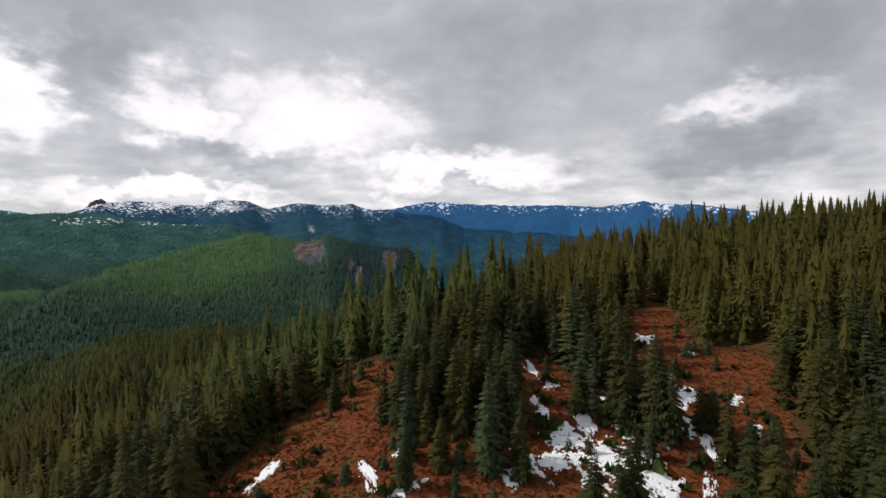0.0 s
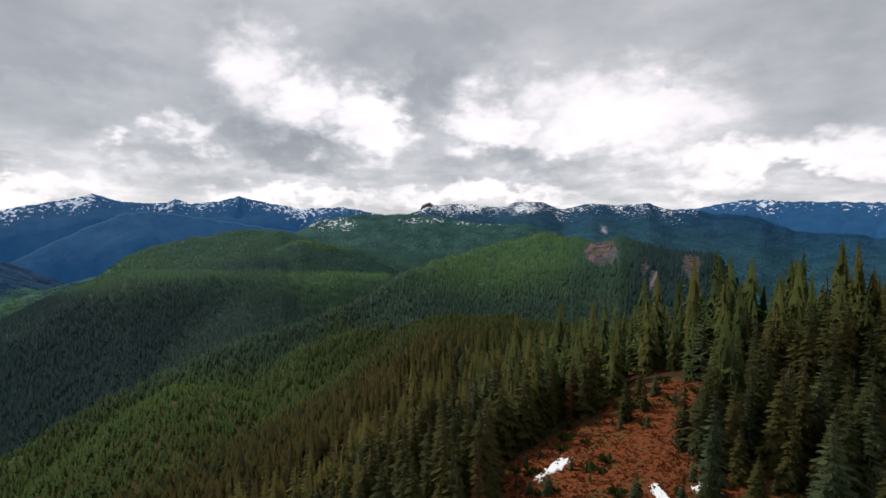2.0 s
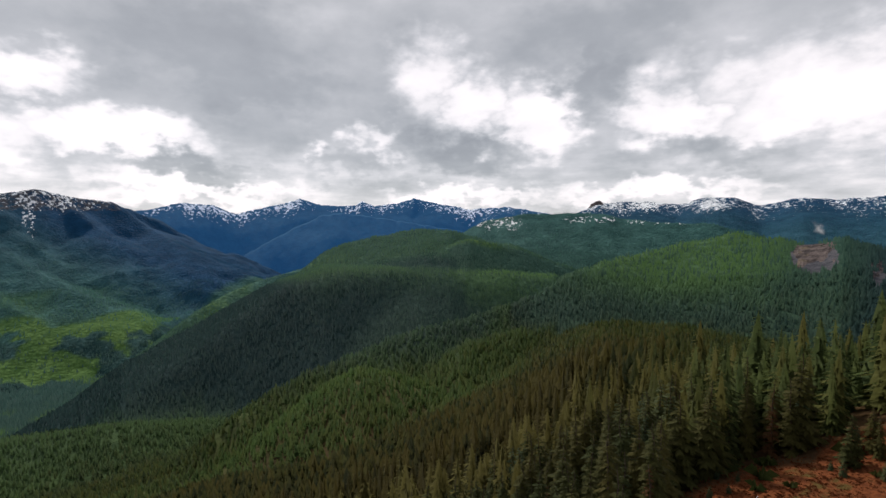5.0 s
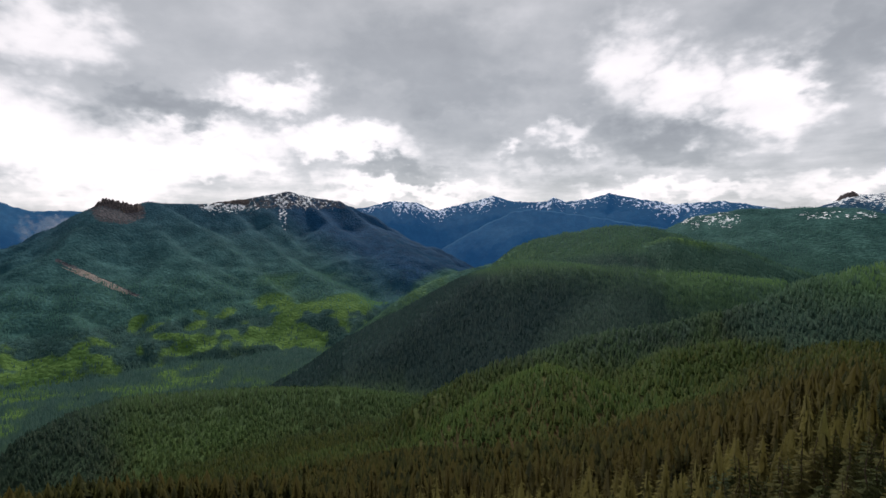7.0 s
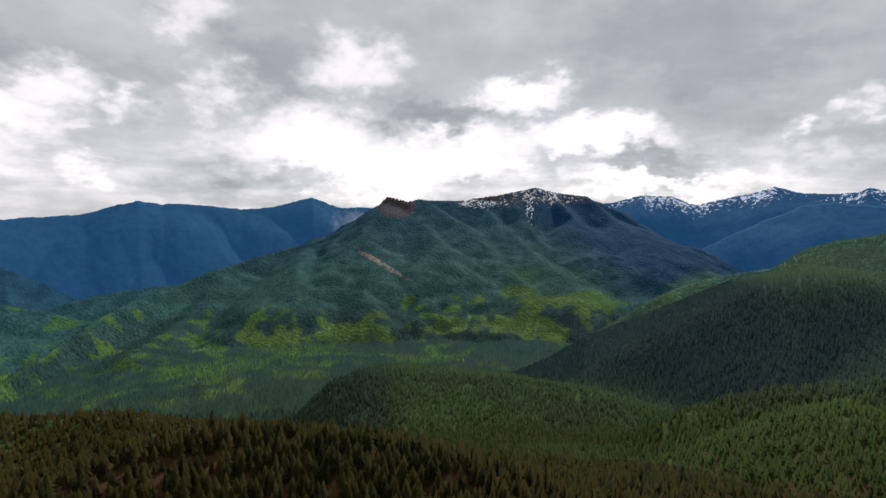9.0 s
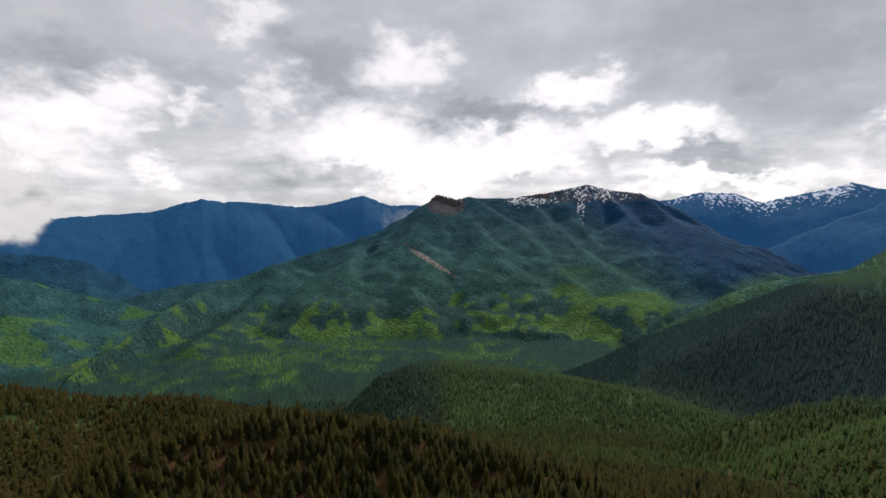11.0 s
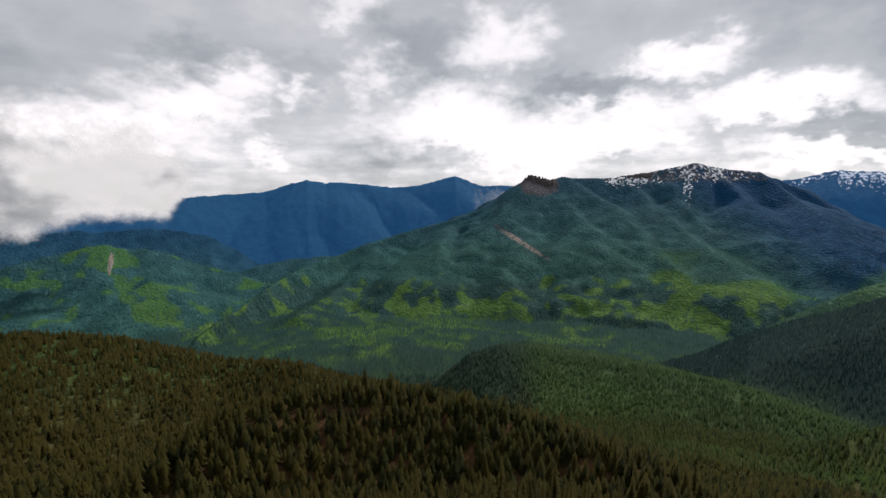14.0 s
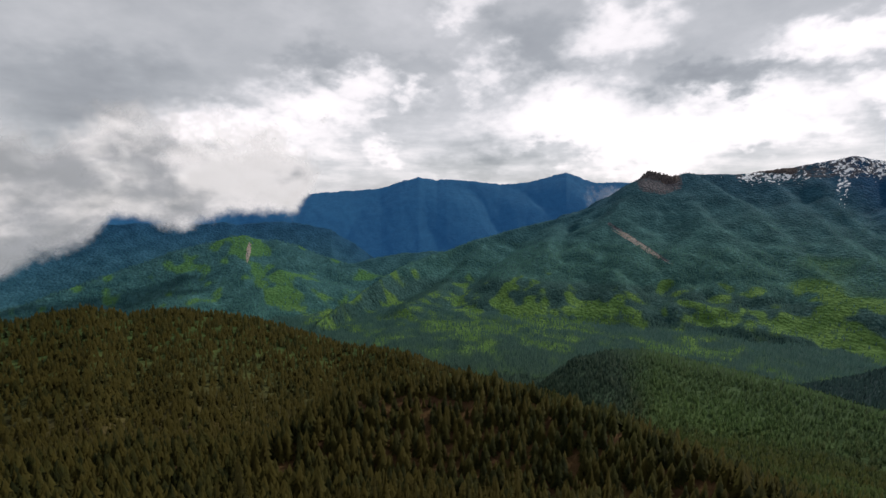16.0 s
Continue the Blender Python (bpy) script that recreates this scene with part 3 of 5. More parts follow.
dry = np.clip(dry + 0.25 * fbm(PX / 14, PY / 14, 3) * (dry > 0.05), 0, 1)
rock = np.zeros(R2.shape)
rock += on["crag_hill"] * (0.40 * np.clip(near_to(A2, EL2, [(7.0, -5.0, 4.6, 3.2), (4.0, -3.8, 2.6, 2.4)]) * 2.5, 0, 1) + np.clip(3 * near_to(A2, EL2, [(15.5, -3.5, 2.3, 1.7), (6.4, -4.7, 1.0, 1.2), (10.0, -6.6, 0.55, 1.9), (11.0, -5.0, 0.6, 0.9)]), 0, 1) * (R2 > 700))
rock += on["great_mountain"] * (0.66 * np.clip(near_to(A2, EL2, [(109, 0.9, 3.4, 1.9)]) * 2.2, 0, 1) + 0.72 * swath(A2, EL2, [(114, -3.7), (107.7, -7.6)], 0.5) * (R2 > 1700))
rock += on["great_mountain"] * 0.50 * np.clip((A2 - 84) / 3, 0, 1) * np.clip((104 - A2) / 2, 0, 1) * np.clip((EL2 - 0.7) / 0.6, 0, 1)
rock += on["bench_hill"] * 0.45 * swath(A2, EL2, [(72.8, -8.7), (70.4, -9.3), (67.5, -9.9)], 0.55)
snow = np.zeros(R2.shape)
crest = {k: np.interp(AZ, [p[0] for p in RIDGES[k][0]], [p[1] for p in RIDGES[k][0]])[:, None] - EL2 for k in ("plateau", "great_mountain")}
snow += on["plateau"] * np.clip(0.72 - crest["plateau"] * 0.30, 0, 1) * np.clip((A2 - 2) / 6, 0, 1)
snow += on["plateau"] * 0.6 * near_to(A2, EL2, [(30, 1.9, 6, 1.4), (24, 1.6, 3, 1.0)])
snow += on["great_mountain"] * 0.74 * np.clip(near_to(A2, EL2, [(93, 2.6, 10.5, 2.1), (99, 1.5, 6, 1.2), (93.5, 0.6, 0.8, 2.6)]) * 1.6, 0, 1)
snow += on["snow_shoulder"] * 0.72 * np.clip(near_to(A2, EL2, [(46.5, -0.2, 4.5, 1.3), (36, 0.2, 5, 0.6), (29, -0.1, 6, 0.5)]) * 1.6, 0, 0.8)
snow = snow * np.clip(0.60 + 0.45 * fbm(A2 * 0.8, EL2 * 1.3 + 5, 3), 0, 0.8)
# young stands; sunlit crests and valley patches are painted with the same mask
sunlit_stand = np.zeros(R2.shape)
sunlit_stand += on["crag_hill"] * (0.95 * np.clip(near_to(A2, EL2, [(27, -3.6, 13, 4.2), (21, -1.5, 6, 2.4)]) * 1.6, 0, 1) + 0.26 * np.clip((A2 - 16) / 4, 0, 1) * np.clip((EL2 + 11) / 3, 0, 1))
sunlit_stand += on["round_hill"] * 0.32 * np.clip((R2 - 1480) / 80, 0, 1) + on["bench_hill"] * 0.42 * np.clip((EL2 + 6.8) * 2, 0, 1) * np.clip((74 - A2) / 3, 0, 1)
sunlit_stand += on["bench_hill"] * 0.4 * np.clip((55 - A2) / 4, 0, 1) + on["near_spur"] * 0.34 * np.clip((114 - A2) / 6, 0, 1) * np.clip((R2 - 500) / 80, 0, 1) + on["knob"] * 0.4
sunlit_stand += on["valley_spur"] * 0.34 + on["step_spur"] * 0.3 + on["cone_hill"] * 0.55 * np.clip((A2 - 44) / 3, 0, 1) * np.clip((R2 - 1560) / 60, 0, 1)
# sunlit bands of the mountain, put in as brighter green
lit = 0.22 * swath(A2, EL2, [(99, -3.0), (96, -6.0), (92, -8.5), (87, -11.5)], 2.8) + 0.18 * swath(A2, EL2, [(94, -2), (90, -5), (86, -8)], 1.8)
valley_land = (on["great_mountain"] & (EL2 < -6)) | ((owner == -1) & (R2 > 1100))
meadow = np.clip(near_to(A2, EL2, [(129, -16.5, 7, 3.4), (121, -15.5, 8, 3.2), (114, -13.8, 8, 1.6), (96, -12.6, 8, 1.3), (91, -13.6, 4, 1.5), (124, -13.2, 6, 1.2), (104, -13.2, 6, 0.7), (86.5, -9.6, 3.5, 1.3), (106, -16.8, 6, 0.8),
                                      (95, -9.2, 2.6, 1.2), (87, -14.8, 3.0, 1.2)]) * 1.8, 0, 1)
sunlit_stand += on["great_mountain"] * lit + valley_land * (0.66 * meadow + 0.14)
sunlit_stand += (on["great_mountain"] | (owner == -1)) * 0.7 * swath(A2, EL2, [(143, -11.7), (147.9, -14.9)], 1.3)
sunlit_stand += on["lit_hill"] * 0.62 * np.clip(near_to(A2, EL2, [(156, -6.6, 4.5, 1.9), (150.5, -11.5, 4.5, 3.4), (153.5, -9.5, 4.0, 2.4), (161, -8.4, 2.5, 0.9), (143.5, -9.9, 2.0, 0.8)]) * 1.7, 0, 1)
floor_zone = (owner == -1) & (R2 > 900)
sunlit_stand += (owner == -1) * (R2 <= 900) * np.clip((R2 - 240) / 300, 0, 1) * 0.12
sunlit_stand += 0.25 * (owner == -1) * np.clip(near_to(A2, R2, [(54, 520, 12, 130), (70, 480, 9, 90), (86, 520, 14, 80)]) * 2, 0, 1) + 0.30 * on["crag_hill"] * (A2 > 45)
crisp = np.clip((R2 - 900) / 200, 0, 1) * (floor_zone | on["lit_hill"] | (on["great_mountain"] & (EL2 < -9.5)))
sunlit_stand = sunlit_stand * (1 - crisp) + crisp * np.clip((sunlit_stand + 0.8 * fbm(PX / 120, PY / 120, 3) + 1.1 * fbm(PX / 42, PY / 42, 3) - 0.45) * 2.2 + 0.3, 0, 1)
sunlit_stand = np.clip(sunlit_stand, 0, 1)
# old growth, with the shade of hill faces away from the sun painted in
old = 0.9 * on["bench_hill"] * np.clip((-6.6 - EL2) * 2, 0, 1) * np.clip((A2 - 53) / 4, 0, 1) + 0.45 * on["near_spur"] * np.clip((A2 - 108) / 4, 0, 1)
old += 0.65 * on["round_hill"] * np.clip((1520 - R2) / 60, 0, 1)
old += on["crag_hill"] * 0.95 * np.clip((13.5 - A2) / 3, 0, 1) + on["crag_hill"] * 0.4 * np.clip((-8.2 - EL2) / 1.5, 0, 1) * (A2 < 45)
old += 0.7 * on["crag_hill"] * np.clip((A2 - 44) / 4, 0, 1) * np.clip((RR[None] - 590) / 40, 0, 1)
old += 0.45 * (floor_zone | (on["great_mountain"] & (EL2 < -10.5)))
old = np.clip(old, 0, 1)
# haze painted into the base colours: bluer with distance and on some far flanks
haze = np.interp(R2, [700, 1300, 2000, 2600, 3000, 3400], [0.0, 0.22, 0.42, 0.53, 0.64, 0.80])
haze = haze + 0.46 * on["great_mountain"] * np.clip((92 - A2 + 1.0 * (EL2 + 3)) / 10, 0, 1) + 0.25 * on["plateau"] + 0.14 * on["crag_hill"] * np.clip((46 - A2) / 4, 0, 1) + 0.08 * on["lit_hill"] + 0.15 * on["cloud_ridge"]
MASKS = {"old": old, "litter": np.clip(2.3 - R2 / 260, 0, 1), "dry": dry, "rock": np.clip(rock, 0, 1), "snow": np.clip(snow, 0, 1), "sunlit_stand": sunlit_stand, "haze": np.clip(haze, 0, 1)}


for key in ("old", "sunlit_stand", "haze"):
    soft = MASKS[key].astype(float)
    for _ in range(2 if key == "sunlit_stand" else 4):
        soft[1:-1, 1:-1] = 0.5 * soft[1:-1, 1:-1] + 0.125 * (soft[:-2, 1:-1] + soft[2:, 1:-1] + soft[1:-1, :-2] + soft[1:-1, 2:])
    MASKS[key] = soft


def fill_mesh(mesh, verts, faces, smooth=True):
    """Fast mesh from arrays; all faces have the same number of corners."""
    verts, faces = np.asarray(verts, np.float32), np.asarray(faces, np.int32)
    corners = faces.shape[1]
    mesh.vertices.add(len(verts))
    mesh.vertices.foreach_set("co", verts.ravel())
    mesh.loops.add(faces.size)
    mesh.loops.foreach_set("vertex_index", faces.ravel())
    mesh.polygons.add(len(faces))
    mesh.polygons.foreach_set("loop_start", np.arange(0, faces.size, corners, dtype=np.int32))
    mesh.polygons.foreach_set("use_smooth", np.full(len(faces), smooth))
    mesh.update(calc_edges=True)
    return mesh


def give(mesh, name, values):
    mesh.attributes.new(name, "FLOAT", "POINT").data.foreach_set("value", np.asarray(values, np.float32).ravel())


def sheet_faces(rows, cols, closed):
    i, j = np.meshgrid(np.arange(rows if closed else rows - 1), np.arange(cols - 1), indexing="ij")
    k = (i + 1) % rows
    return np.stack([i * cols + j, k * cols + j, k * cols + j + 1, i * cols + j + 1], -1).reshape(-1, 4)[:, ::-1]


mesh = bpy.data.meshes.new("ground")
quads = sheet_faces(len(AZ), len(RR), True)
fill_mesh(mesh, np.stack([PX, PY, ground_z], -1).reshape(-1, 3), quads)
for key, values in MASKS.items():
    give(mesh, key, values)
mesh.materials.append(LAND)
mesh.materials.append(RANGE)
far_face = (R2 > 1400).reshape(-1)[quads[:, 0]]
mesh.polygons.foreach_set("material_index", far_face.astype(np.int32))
ground = tagged(new("ground", mesh), "forested mountain land with a red bracken clearing and a green valley", "ground", kind="structure")


tilt_a = np.stack([np.gradient(q, axis=0) for q in (PX, PY, ground_z)], -1)
tilt_r = np.stack([np.gradient(q, axis=1) for q in (PX, PY, ground_z)], -1)
UPRIGHT = np.cross(tilt_r, tilt_a)
UPRIGHT = UPRIGHT / np.maximum(np.linalg.norm(UPRIGHT, axis=-1, keepdims=True), 1e-6)
UPRIGHT = UPRIGHT * np.sign(UPRIGHT[..., 2:] + 1e-9)


def lookup(table, az, r):
    """Value of a table over the ground at bearings and distances."""
    fi = np.interp(az, AZ, np.arange(len(AZ)))
    fj = np.interp(r, RR, np.arange(len(RR)))
    i, j = np.clip(fi.astype(int), 0, len(AZ) - 2), np.clip(fj.astype(int), 0, len(RR) - 2)
    u, v = fi - i, fj - j
    return (table[i, j] * (1 - u) + table[i + 1, j] * u) * (1 - v) + (table[i, j + 1] * (1 - u) + table[i + 1, j + 1] * u) * v


# ---------------------------------------------------------------- far ranges
def far_range(name, line, distance, mat, snowline, label, rough=1.0, seed=0, ribs=()):
    la = [p[0] for p in line]
    az = np.arange(la[0], la[-1], 0.12)
    el = np.interp(az, la, [p[1] for p in line])
    z = distance * np.tan(np.radians(el)) 
    jag = fbm(az * 1.9 + seed, az * 0 + seed, 5, 0.6) * 16 * rough
    if not ribs:
        pick = random.Random(seed)
        ribs, at = [], la[0]
        while at < la[-1]:
            ribs.append((at, at + pick.choice((-1, 1)) * pick.uniform(3, 8), pick.uniform(3.0, 5.0)))
            at += pick.uniform(2.5, 5.0)
    steps_down = np.concatenate([np.linspace(-0.25, 0, 5)[:-1], np.linspace(0, 1, 44)])
    verts, snowy = [], []
    for s in steps_down:
        r = distance - max(s, 0) * 800 - min(s, 0) * 400
        drop = np.where(s > 0, s * 640, -s * 500)
        rib = np.zeros(len(az))
        for top, foot, wide in ribs:
            rib = np.maximum(rib, 1 - np.abs(az - top - (foot - top) * max(s, 0) ** 0.9 + 0.7 * fbm(az * 0.5 + top, az * 0 + s * 4, 3)) / wide)
        g = (1 - (1 - rib) ** 2) * 70 * min(max(s, 0) * 2.6, 1) * (1 - 0.25 * s) + creased(az * 0.5 + seed + 2.2 * s, az * 0 + s * 2.3, 3) * 12 * min(abs(s) * 5, 1)
        verts.append(np.stack([-np.sin(np.radians(az)) * r, np.cos(np.radians(az)) * r, z + jag * math.exp(-abs(s) * 14) - drop + g], -1))
        snowy.append(np.clip((snowline * 0.66 - abs(s) * 1.7 + 0.30 * fbm(az * 0.45, az * 0 + seed, 3) - 0.16 * (s < 0.03)) * (snowline > 0), 0, 1))
    m = bpy.data.meshes.new(name)
    v = np.stack(verts, 1)
    fill_mesh(m, v.reshape(-1, 3), sheet_faces(v.shape[0], v.shape[1], False)[:, ::-1])
    give(m, "snow", np.stack(snowy, 1))
    m.materials.append(mat)
    return tagged(new(name, m), label, "mountain range", kind="structure")


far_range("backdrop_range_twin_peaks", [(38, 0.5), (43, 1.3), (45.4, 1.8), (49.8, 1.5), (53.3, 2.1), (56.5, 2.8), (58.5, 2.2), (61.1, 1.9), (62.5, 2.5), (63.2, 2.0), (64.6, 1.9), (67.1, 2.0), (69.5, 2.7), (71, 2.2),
                                        (73.5, 1.6), (76.2, 1.0), (78.2, 1.9), (81.5, 2.1), (84.2, 1.4), (90, 0.5)], 4550, HAZE_BLUE_RANGE, 0.82, "distant blue mountain range with snow on twin peaks", 0.7, 3)
far_range("backdrop_range_dark_spur", [(50, -1.2), (56.5, -0.1), (61, 0.6), (64.6, 1.1), (67.1, 0.8), (70.9, -1), (73.5, -2.4), (76.2, -4), (80, -6)], 4000, HAZE_BLUE_RANGE, 0.0, "dark blue wooded spur above the valley head", 0.7, 9)
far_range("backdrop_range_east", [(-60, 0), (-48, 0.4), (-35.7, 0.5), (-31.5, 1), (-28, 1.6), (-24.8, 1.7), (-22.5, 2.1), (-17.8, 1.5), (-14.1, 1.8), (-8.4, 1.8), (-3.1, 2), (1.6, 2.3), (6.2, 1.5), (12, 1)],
          4550, HAZE_PALE_RANGE, 0.74, "pale blue far mountain range with patches of snow", 0.7, 21)
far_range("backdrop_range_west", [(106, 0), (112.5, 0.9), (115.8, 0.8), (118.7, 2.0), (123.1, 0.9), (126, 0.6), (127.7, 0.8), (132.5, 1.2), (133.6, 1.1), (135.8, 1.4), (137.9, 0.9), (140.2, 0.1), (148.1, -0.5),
                                  (156, -1.2), (170, -1.5), (200, -1)], 4400, HAZE_BLUE_RANGE, 0.22, "deep blue wooded mountain ridge with a snowy top", 0.6, 33,
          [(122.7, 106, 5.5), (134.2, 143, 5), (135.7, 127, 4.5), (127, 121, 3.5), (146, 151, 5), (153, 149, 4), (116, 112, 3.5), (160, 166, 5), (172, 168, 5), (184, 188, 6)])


# ---------------------------------------------------------------- woods
def skirt_tree(tiers, sides, fat, seed):
    """A small conifer of unit height: overlapping jagged skirts of boughs round the stem. Returns corners, faces and how far out each corner lies."""
    g = np.random.default_rng(seed)
    v, f, tip = [], [], []
    for k in range(tiers):
        h = 0.04 + 0.84 * k / max(tiers, 1)
        reach = fat * (1 - h) ** 0.85 * g.uniform(0.9, 1.1) + 0.010
        turn, n = g.uniform(0, 6.28), len(v)
        v.append((0, 0, min(h + 0.12 + 1.15 / tiers, 1.0)))
        tip.append(0.25 + 0.5 * h)
        for s in range(2 * sides):
            a = turn + 3.1416 * (s + g.uniform(-0.25, 0.25)) / sides
            q = reach * (g.uniform(0.9, 1.35) if s % 2 else g.uniform(0.38, 0.6))
            v.append((q * math.cos(a), q * math.sin(a), h - (0.035 if s % 2 else -0.02) + g.uniform(-0.012, 0.012)))
            tip.append(1.0 if s % 2 else 0.0)
        f += [(n, n + 1 + s, n + 1 + (s + 1) % (2 * sides)) for s in range(2 * sides)]
    return np.array(v), np.array(f), np.array(tip)


def spike_tree(sides, fat):
    v = [((fat * (1.15 if s % 2 else 0.8)) * math.cos(6.283 * s / sides), (fat * (1.15 if s % 2 else 0.8)) * math.sin(6.283 * s / sides), -0.02 if s % 2 else 0.02) for s in range(sides)]
    return np.array(v + [(0, 0, 1)]), np.array([(s, (s + 1) % sides, sides) for s in range(sides)])


def forest(name, shapes, az, r, tall, light, mat, label, even=0.0):
    """One object holding a whole wood: az, r, tall and light are arrays with a value for each tree."""
    pick = rng.integers(0, len(shapes), len(az))
    x, y, z = -np.sin(np.radians(az)) * r, np.cos(np.radians(az)) * r, lookup(ground_z, az, r)
    allv, allf, alls, allt, alln, start = [], [], [], [], [], 0
    slope = [lookup(UPRIGHT[..., q], az, r) for q in range(3)]
    for k, (v, f, tip) in enumerate(shapes):
        w = np.where(pick == k)[0]
        if not len(w):
            continue
        turn, wide = rng.uniform(0, 6.28, len(w)), rng.uniform(0.8, 1.25, len(w))
        lean = rng.normal(0, 0.02, (len(w), 2))
        c, s = np.cos(turn)[:, None], np.sin(turn)[:, None]
        h = tall[w][:, None]
        vx = (v[:, 0] * c - v[:, 1] * s) * h * wide[:, None] + lean[:, :1] * v[:, 2] * h + x[w][:, None]
        vy = (v[:, 0] * s + v[:, 1] * c) * h * wide[:, None] + lean[:, 1:] * v[:, 2] * h + y[w][:, None]
        vz = v[:, 2] * h + z[w][:, None] - 0.4
        allv.append(np.stack([vx, vy, vz], -1).reshape(-1, 3))
        allf.append((f[None] + (np.arange(len(w)) * len(v))[:, None, None]).reshape(-1, 3) + start)
        alls.append(np.repeat(light[w], len(v)))
        allt.append(np.tile(tip, len(w)))
        if even:
            out = np.stack([vx - x[w][:, None], vy - y[w][:, None], h * 0.15 + 0 * vx], -1)
            out = out / np.maximum(np.linalg.norm(out, axis=-1, keepdims=True), 1e-6) * (1 - even) + even * np.stack([q[w] for q in slope], -1)[:, None]
            alln.append((out / np.linalg.norm(out, axis=-1, keepdims=True)).reshape(-1, 3))
        start += len(w) * len(v)
    m = bpy.data.meshes.new(name)
    fill_mesh(m, np.concatenate(allv), np.concatenate(allf), bool(even))
    give(m, "sunlit_stand", np.concatenate(alls))
    order = np.concatenate([np.repeat(np.where(pick == k)[0], len(shapes[k][0])) for k in range(len(shapes))])
    give(m, "tint", rng.random(len(az))[order])
    for key in ("old", "haze"):
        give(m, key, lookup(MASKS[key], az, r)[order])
    # needles turn greener with distance and near the clearing, less past bearing 118
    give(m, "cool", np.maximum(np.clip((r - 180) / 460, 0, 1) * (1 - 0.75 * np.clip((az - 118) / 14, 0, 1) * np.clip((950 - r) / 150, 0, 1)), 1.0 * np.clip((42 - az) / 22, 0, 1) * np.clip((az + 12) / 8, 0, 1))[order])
    give(m, "tip", np.concatenate(allt))
    if even:
        # the canopy as a whole takes the light as the slope does
        m.normals_split_custom_set_from_vertices(np.concatenate(alln).tolist())
    m.materials.append(mat)
    return tagged(new(name, m), label, "forest", kind="stuff")


# what can be seen from the hover point, from bearing to bearing: slopes behind a crest get fewer trees
rise = np.degrees(np.arctan2(ground_z, R2))
crown_rise = np.degrees(np.arctan2(ground_z + 15, R2))
horizon = np.maximum.accumulate(rise, axis=1)
hidden = (crown_rise < np.concatenate([np.full((len(AZ), 1), -90.0), horizon[:, :-1]], 1)).astype(float)


def scatter(n, az_lo, az_hi, r_lo, r_hi, power, seed):
    """Points over a stretch of land, denser towards the viewer as power falls (2: even over the land)."""
    g = np.random.default_rng(seed)
    az = g.uniform(az_lo, az_hi, n)
    r = (g.random(n) * (r_hi ** power - r_lo ** power) + r_lo ** power) ** (1 / power)
    keep = g.random(n) > lookup(hidden, az, r) * 0.93
    keep &= lookup(MASKS["snow"], az, r) < 0.3 * g.random(n) + 0.05
    keep &= lookup(MASKS["rock"], az, r) < 0.4 + 0.3 * g.random(n)
    keep &= lookup(MASKS["dry"], az, r) < 0.15 + 0.2 * g.random(n)
    return az[keep], r[keep], g


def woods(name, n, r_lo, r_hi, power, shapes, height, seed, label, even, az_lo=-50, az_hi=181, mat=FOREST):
    az, r, g = scatter(n, az_lo, az_hi, r_lo, r_hi, power, seed)
    x, y = -np.sin(np.radians(az)) * r, np.cos(np.radians(az)) * r
    light = lookup(MASKS["sunlit_stand"], az, r)
    near = np.clip((1000 - r) / 200, 0, 1)
    light = np.clip(light * (1.25 - 0.3 * (1 - near)) - 0.2 * near + 0.4 * near * fbm(x / 150, y / 150, 4) + g.normal(0, 0.05, len(az)), 0, 1) * np.clip(r / 700 + 0.05, 0, 0.9)
    light = np.where((g.random(len(az)) < 0.16) & (r > 900), 0.1 * light, light)
    # alder is low, the old conifers of the valley stand tall between
    valley = lookup(1.0 * (floor_zone | (on["great_mountain"] & (EL2 < -6)) | on["lit_hill"]), az, r)
    tall = height * g.lognormal(0, 0.16, len(az)) * (1 - 0.30 * light) * (1 + 0.25 * fbm(x / 70 + 9, y / 70, 3)) * (1 - 0.5 * lookup(MASKS["snow"], az, r)) * (1 + valley * (0.55 - 0.65 * light))
    return forest(name, shapes, az, r, np.clip(tall, 3, 2.1 * height), light, mat, label, even)


FINE = [skirt_tree(9, 5, 0.22 + 0.02 * (s % 3), s) for s in range(6)]
ROUGH = [skirt_tree(3, 3, 0.25 + 0.03 * (s % 2), s + 20) for s in range(4)]
TINY = [(*spike_tree(4, fat), np.array([0.3] * 4 + [0.6])) for fat in (0.15, 0.18, 0.21)]
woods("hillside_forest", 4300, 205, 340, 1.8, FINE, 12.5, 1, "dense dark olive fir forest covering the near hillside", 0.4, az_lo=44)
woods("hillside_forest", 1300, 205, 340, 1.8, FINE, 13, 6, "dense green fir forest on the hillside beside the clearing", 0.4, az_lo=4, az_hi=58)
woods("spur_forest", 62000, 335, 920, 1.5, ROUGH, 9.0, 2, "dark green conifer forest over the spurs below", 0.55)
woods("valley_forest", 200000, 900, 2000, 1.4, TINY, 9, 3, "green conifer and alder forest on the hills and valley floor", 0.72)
woods("mountain_forest", 120000, 2000, 3400, 1.4, TINY, 8, 4, "forest covering the flanks of the mountains, tinted blue-green for haze", 0.82)


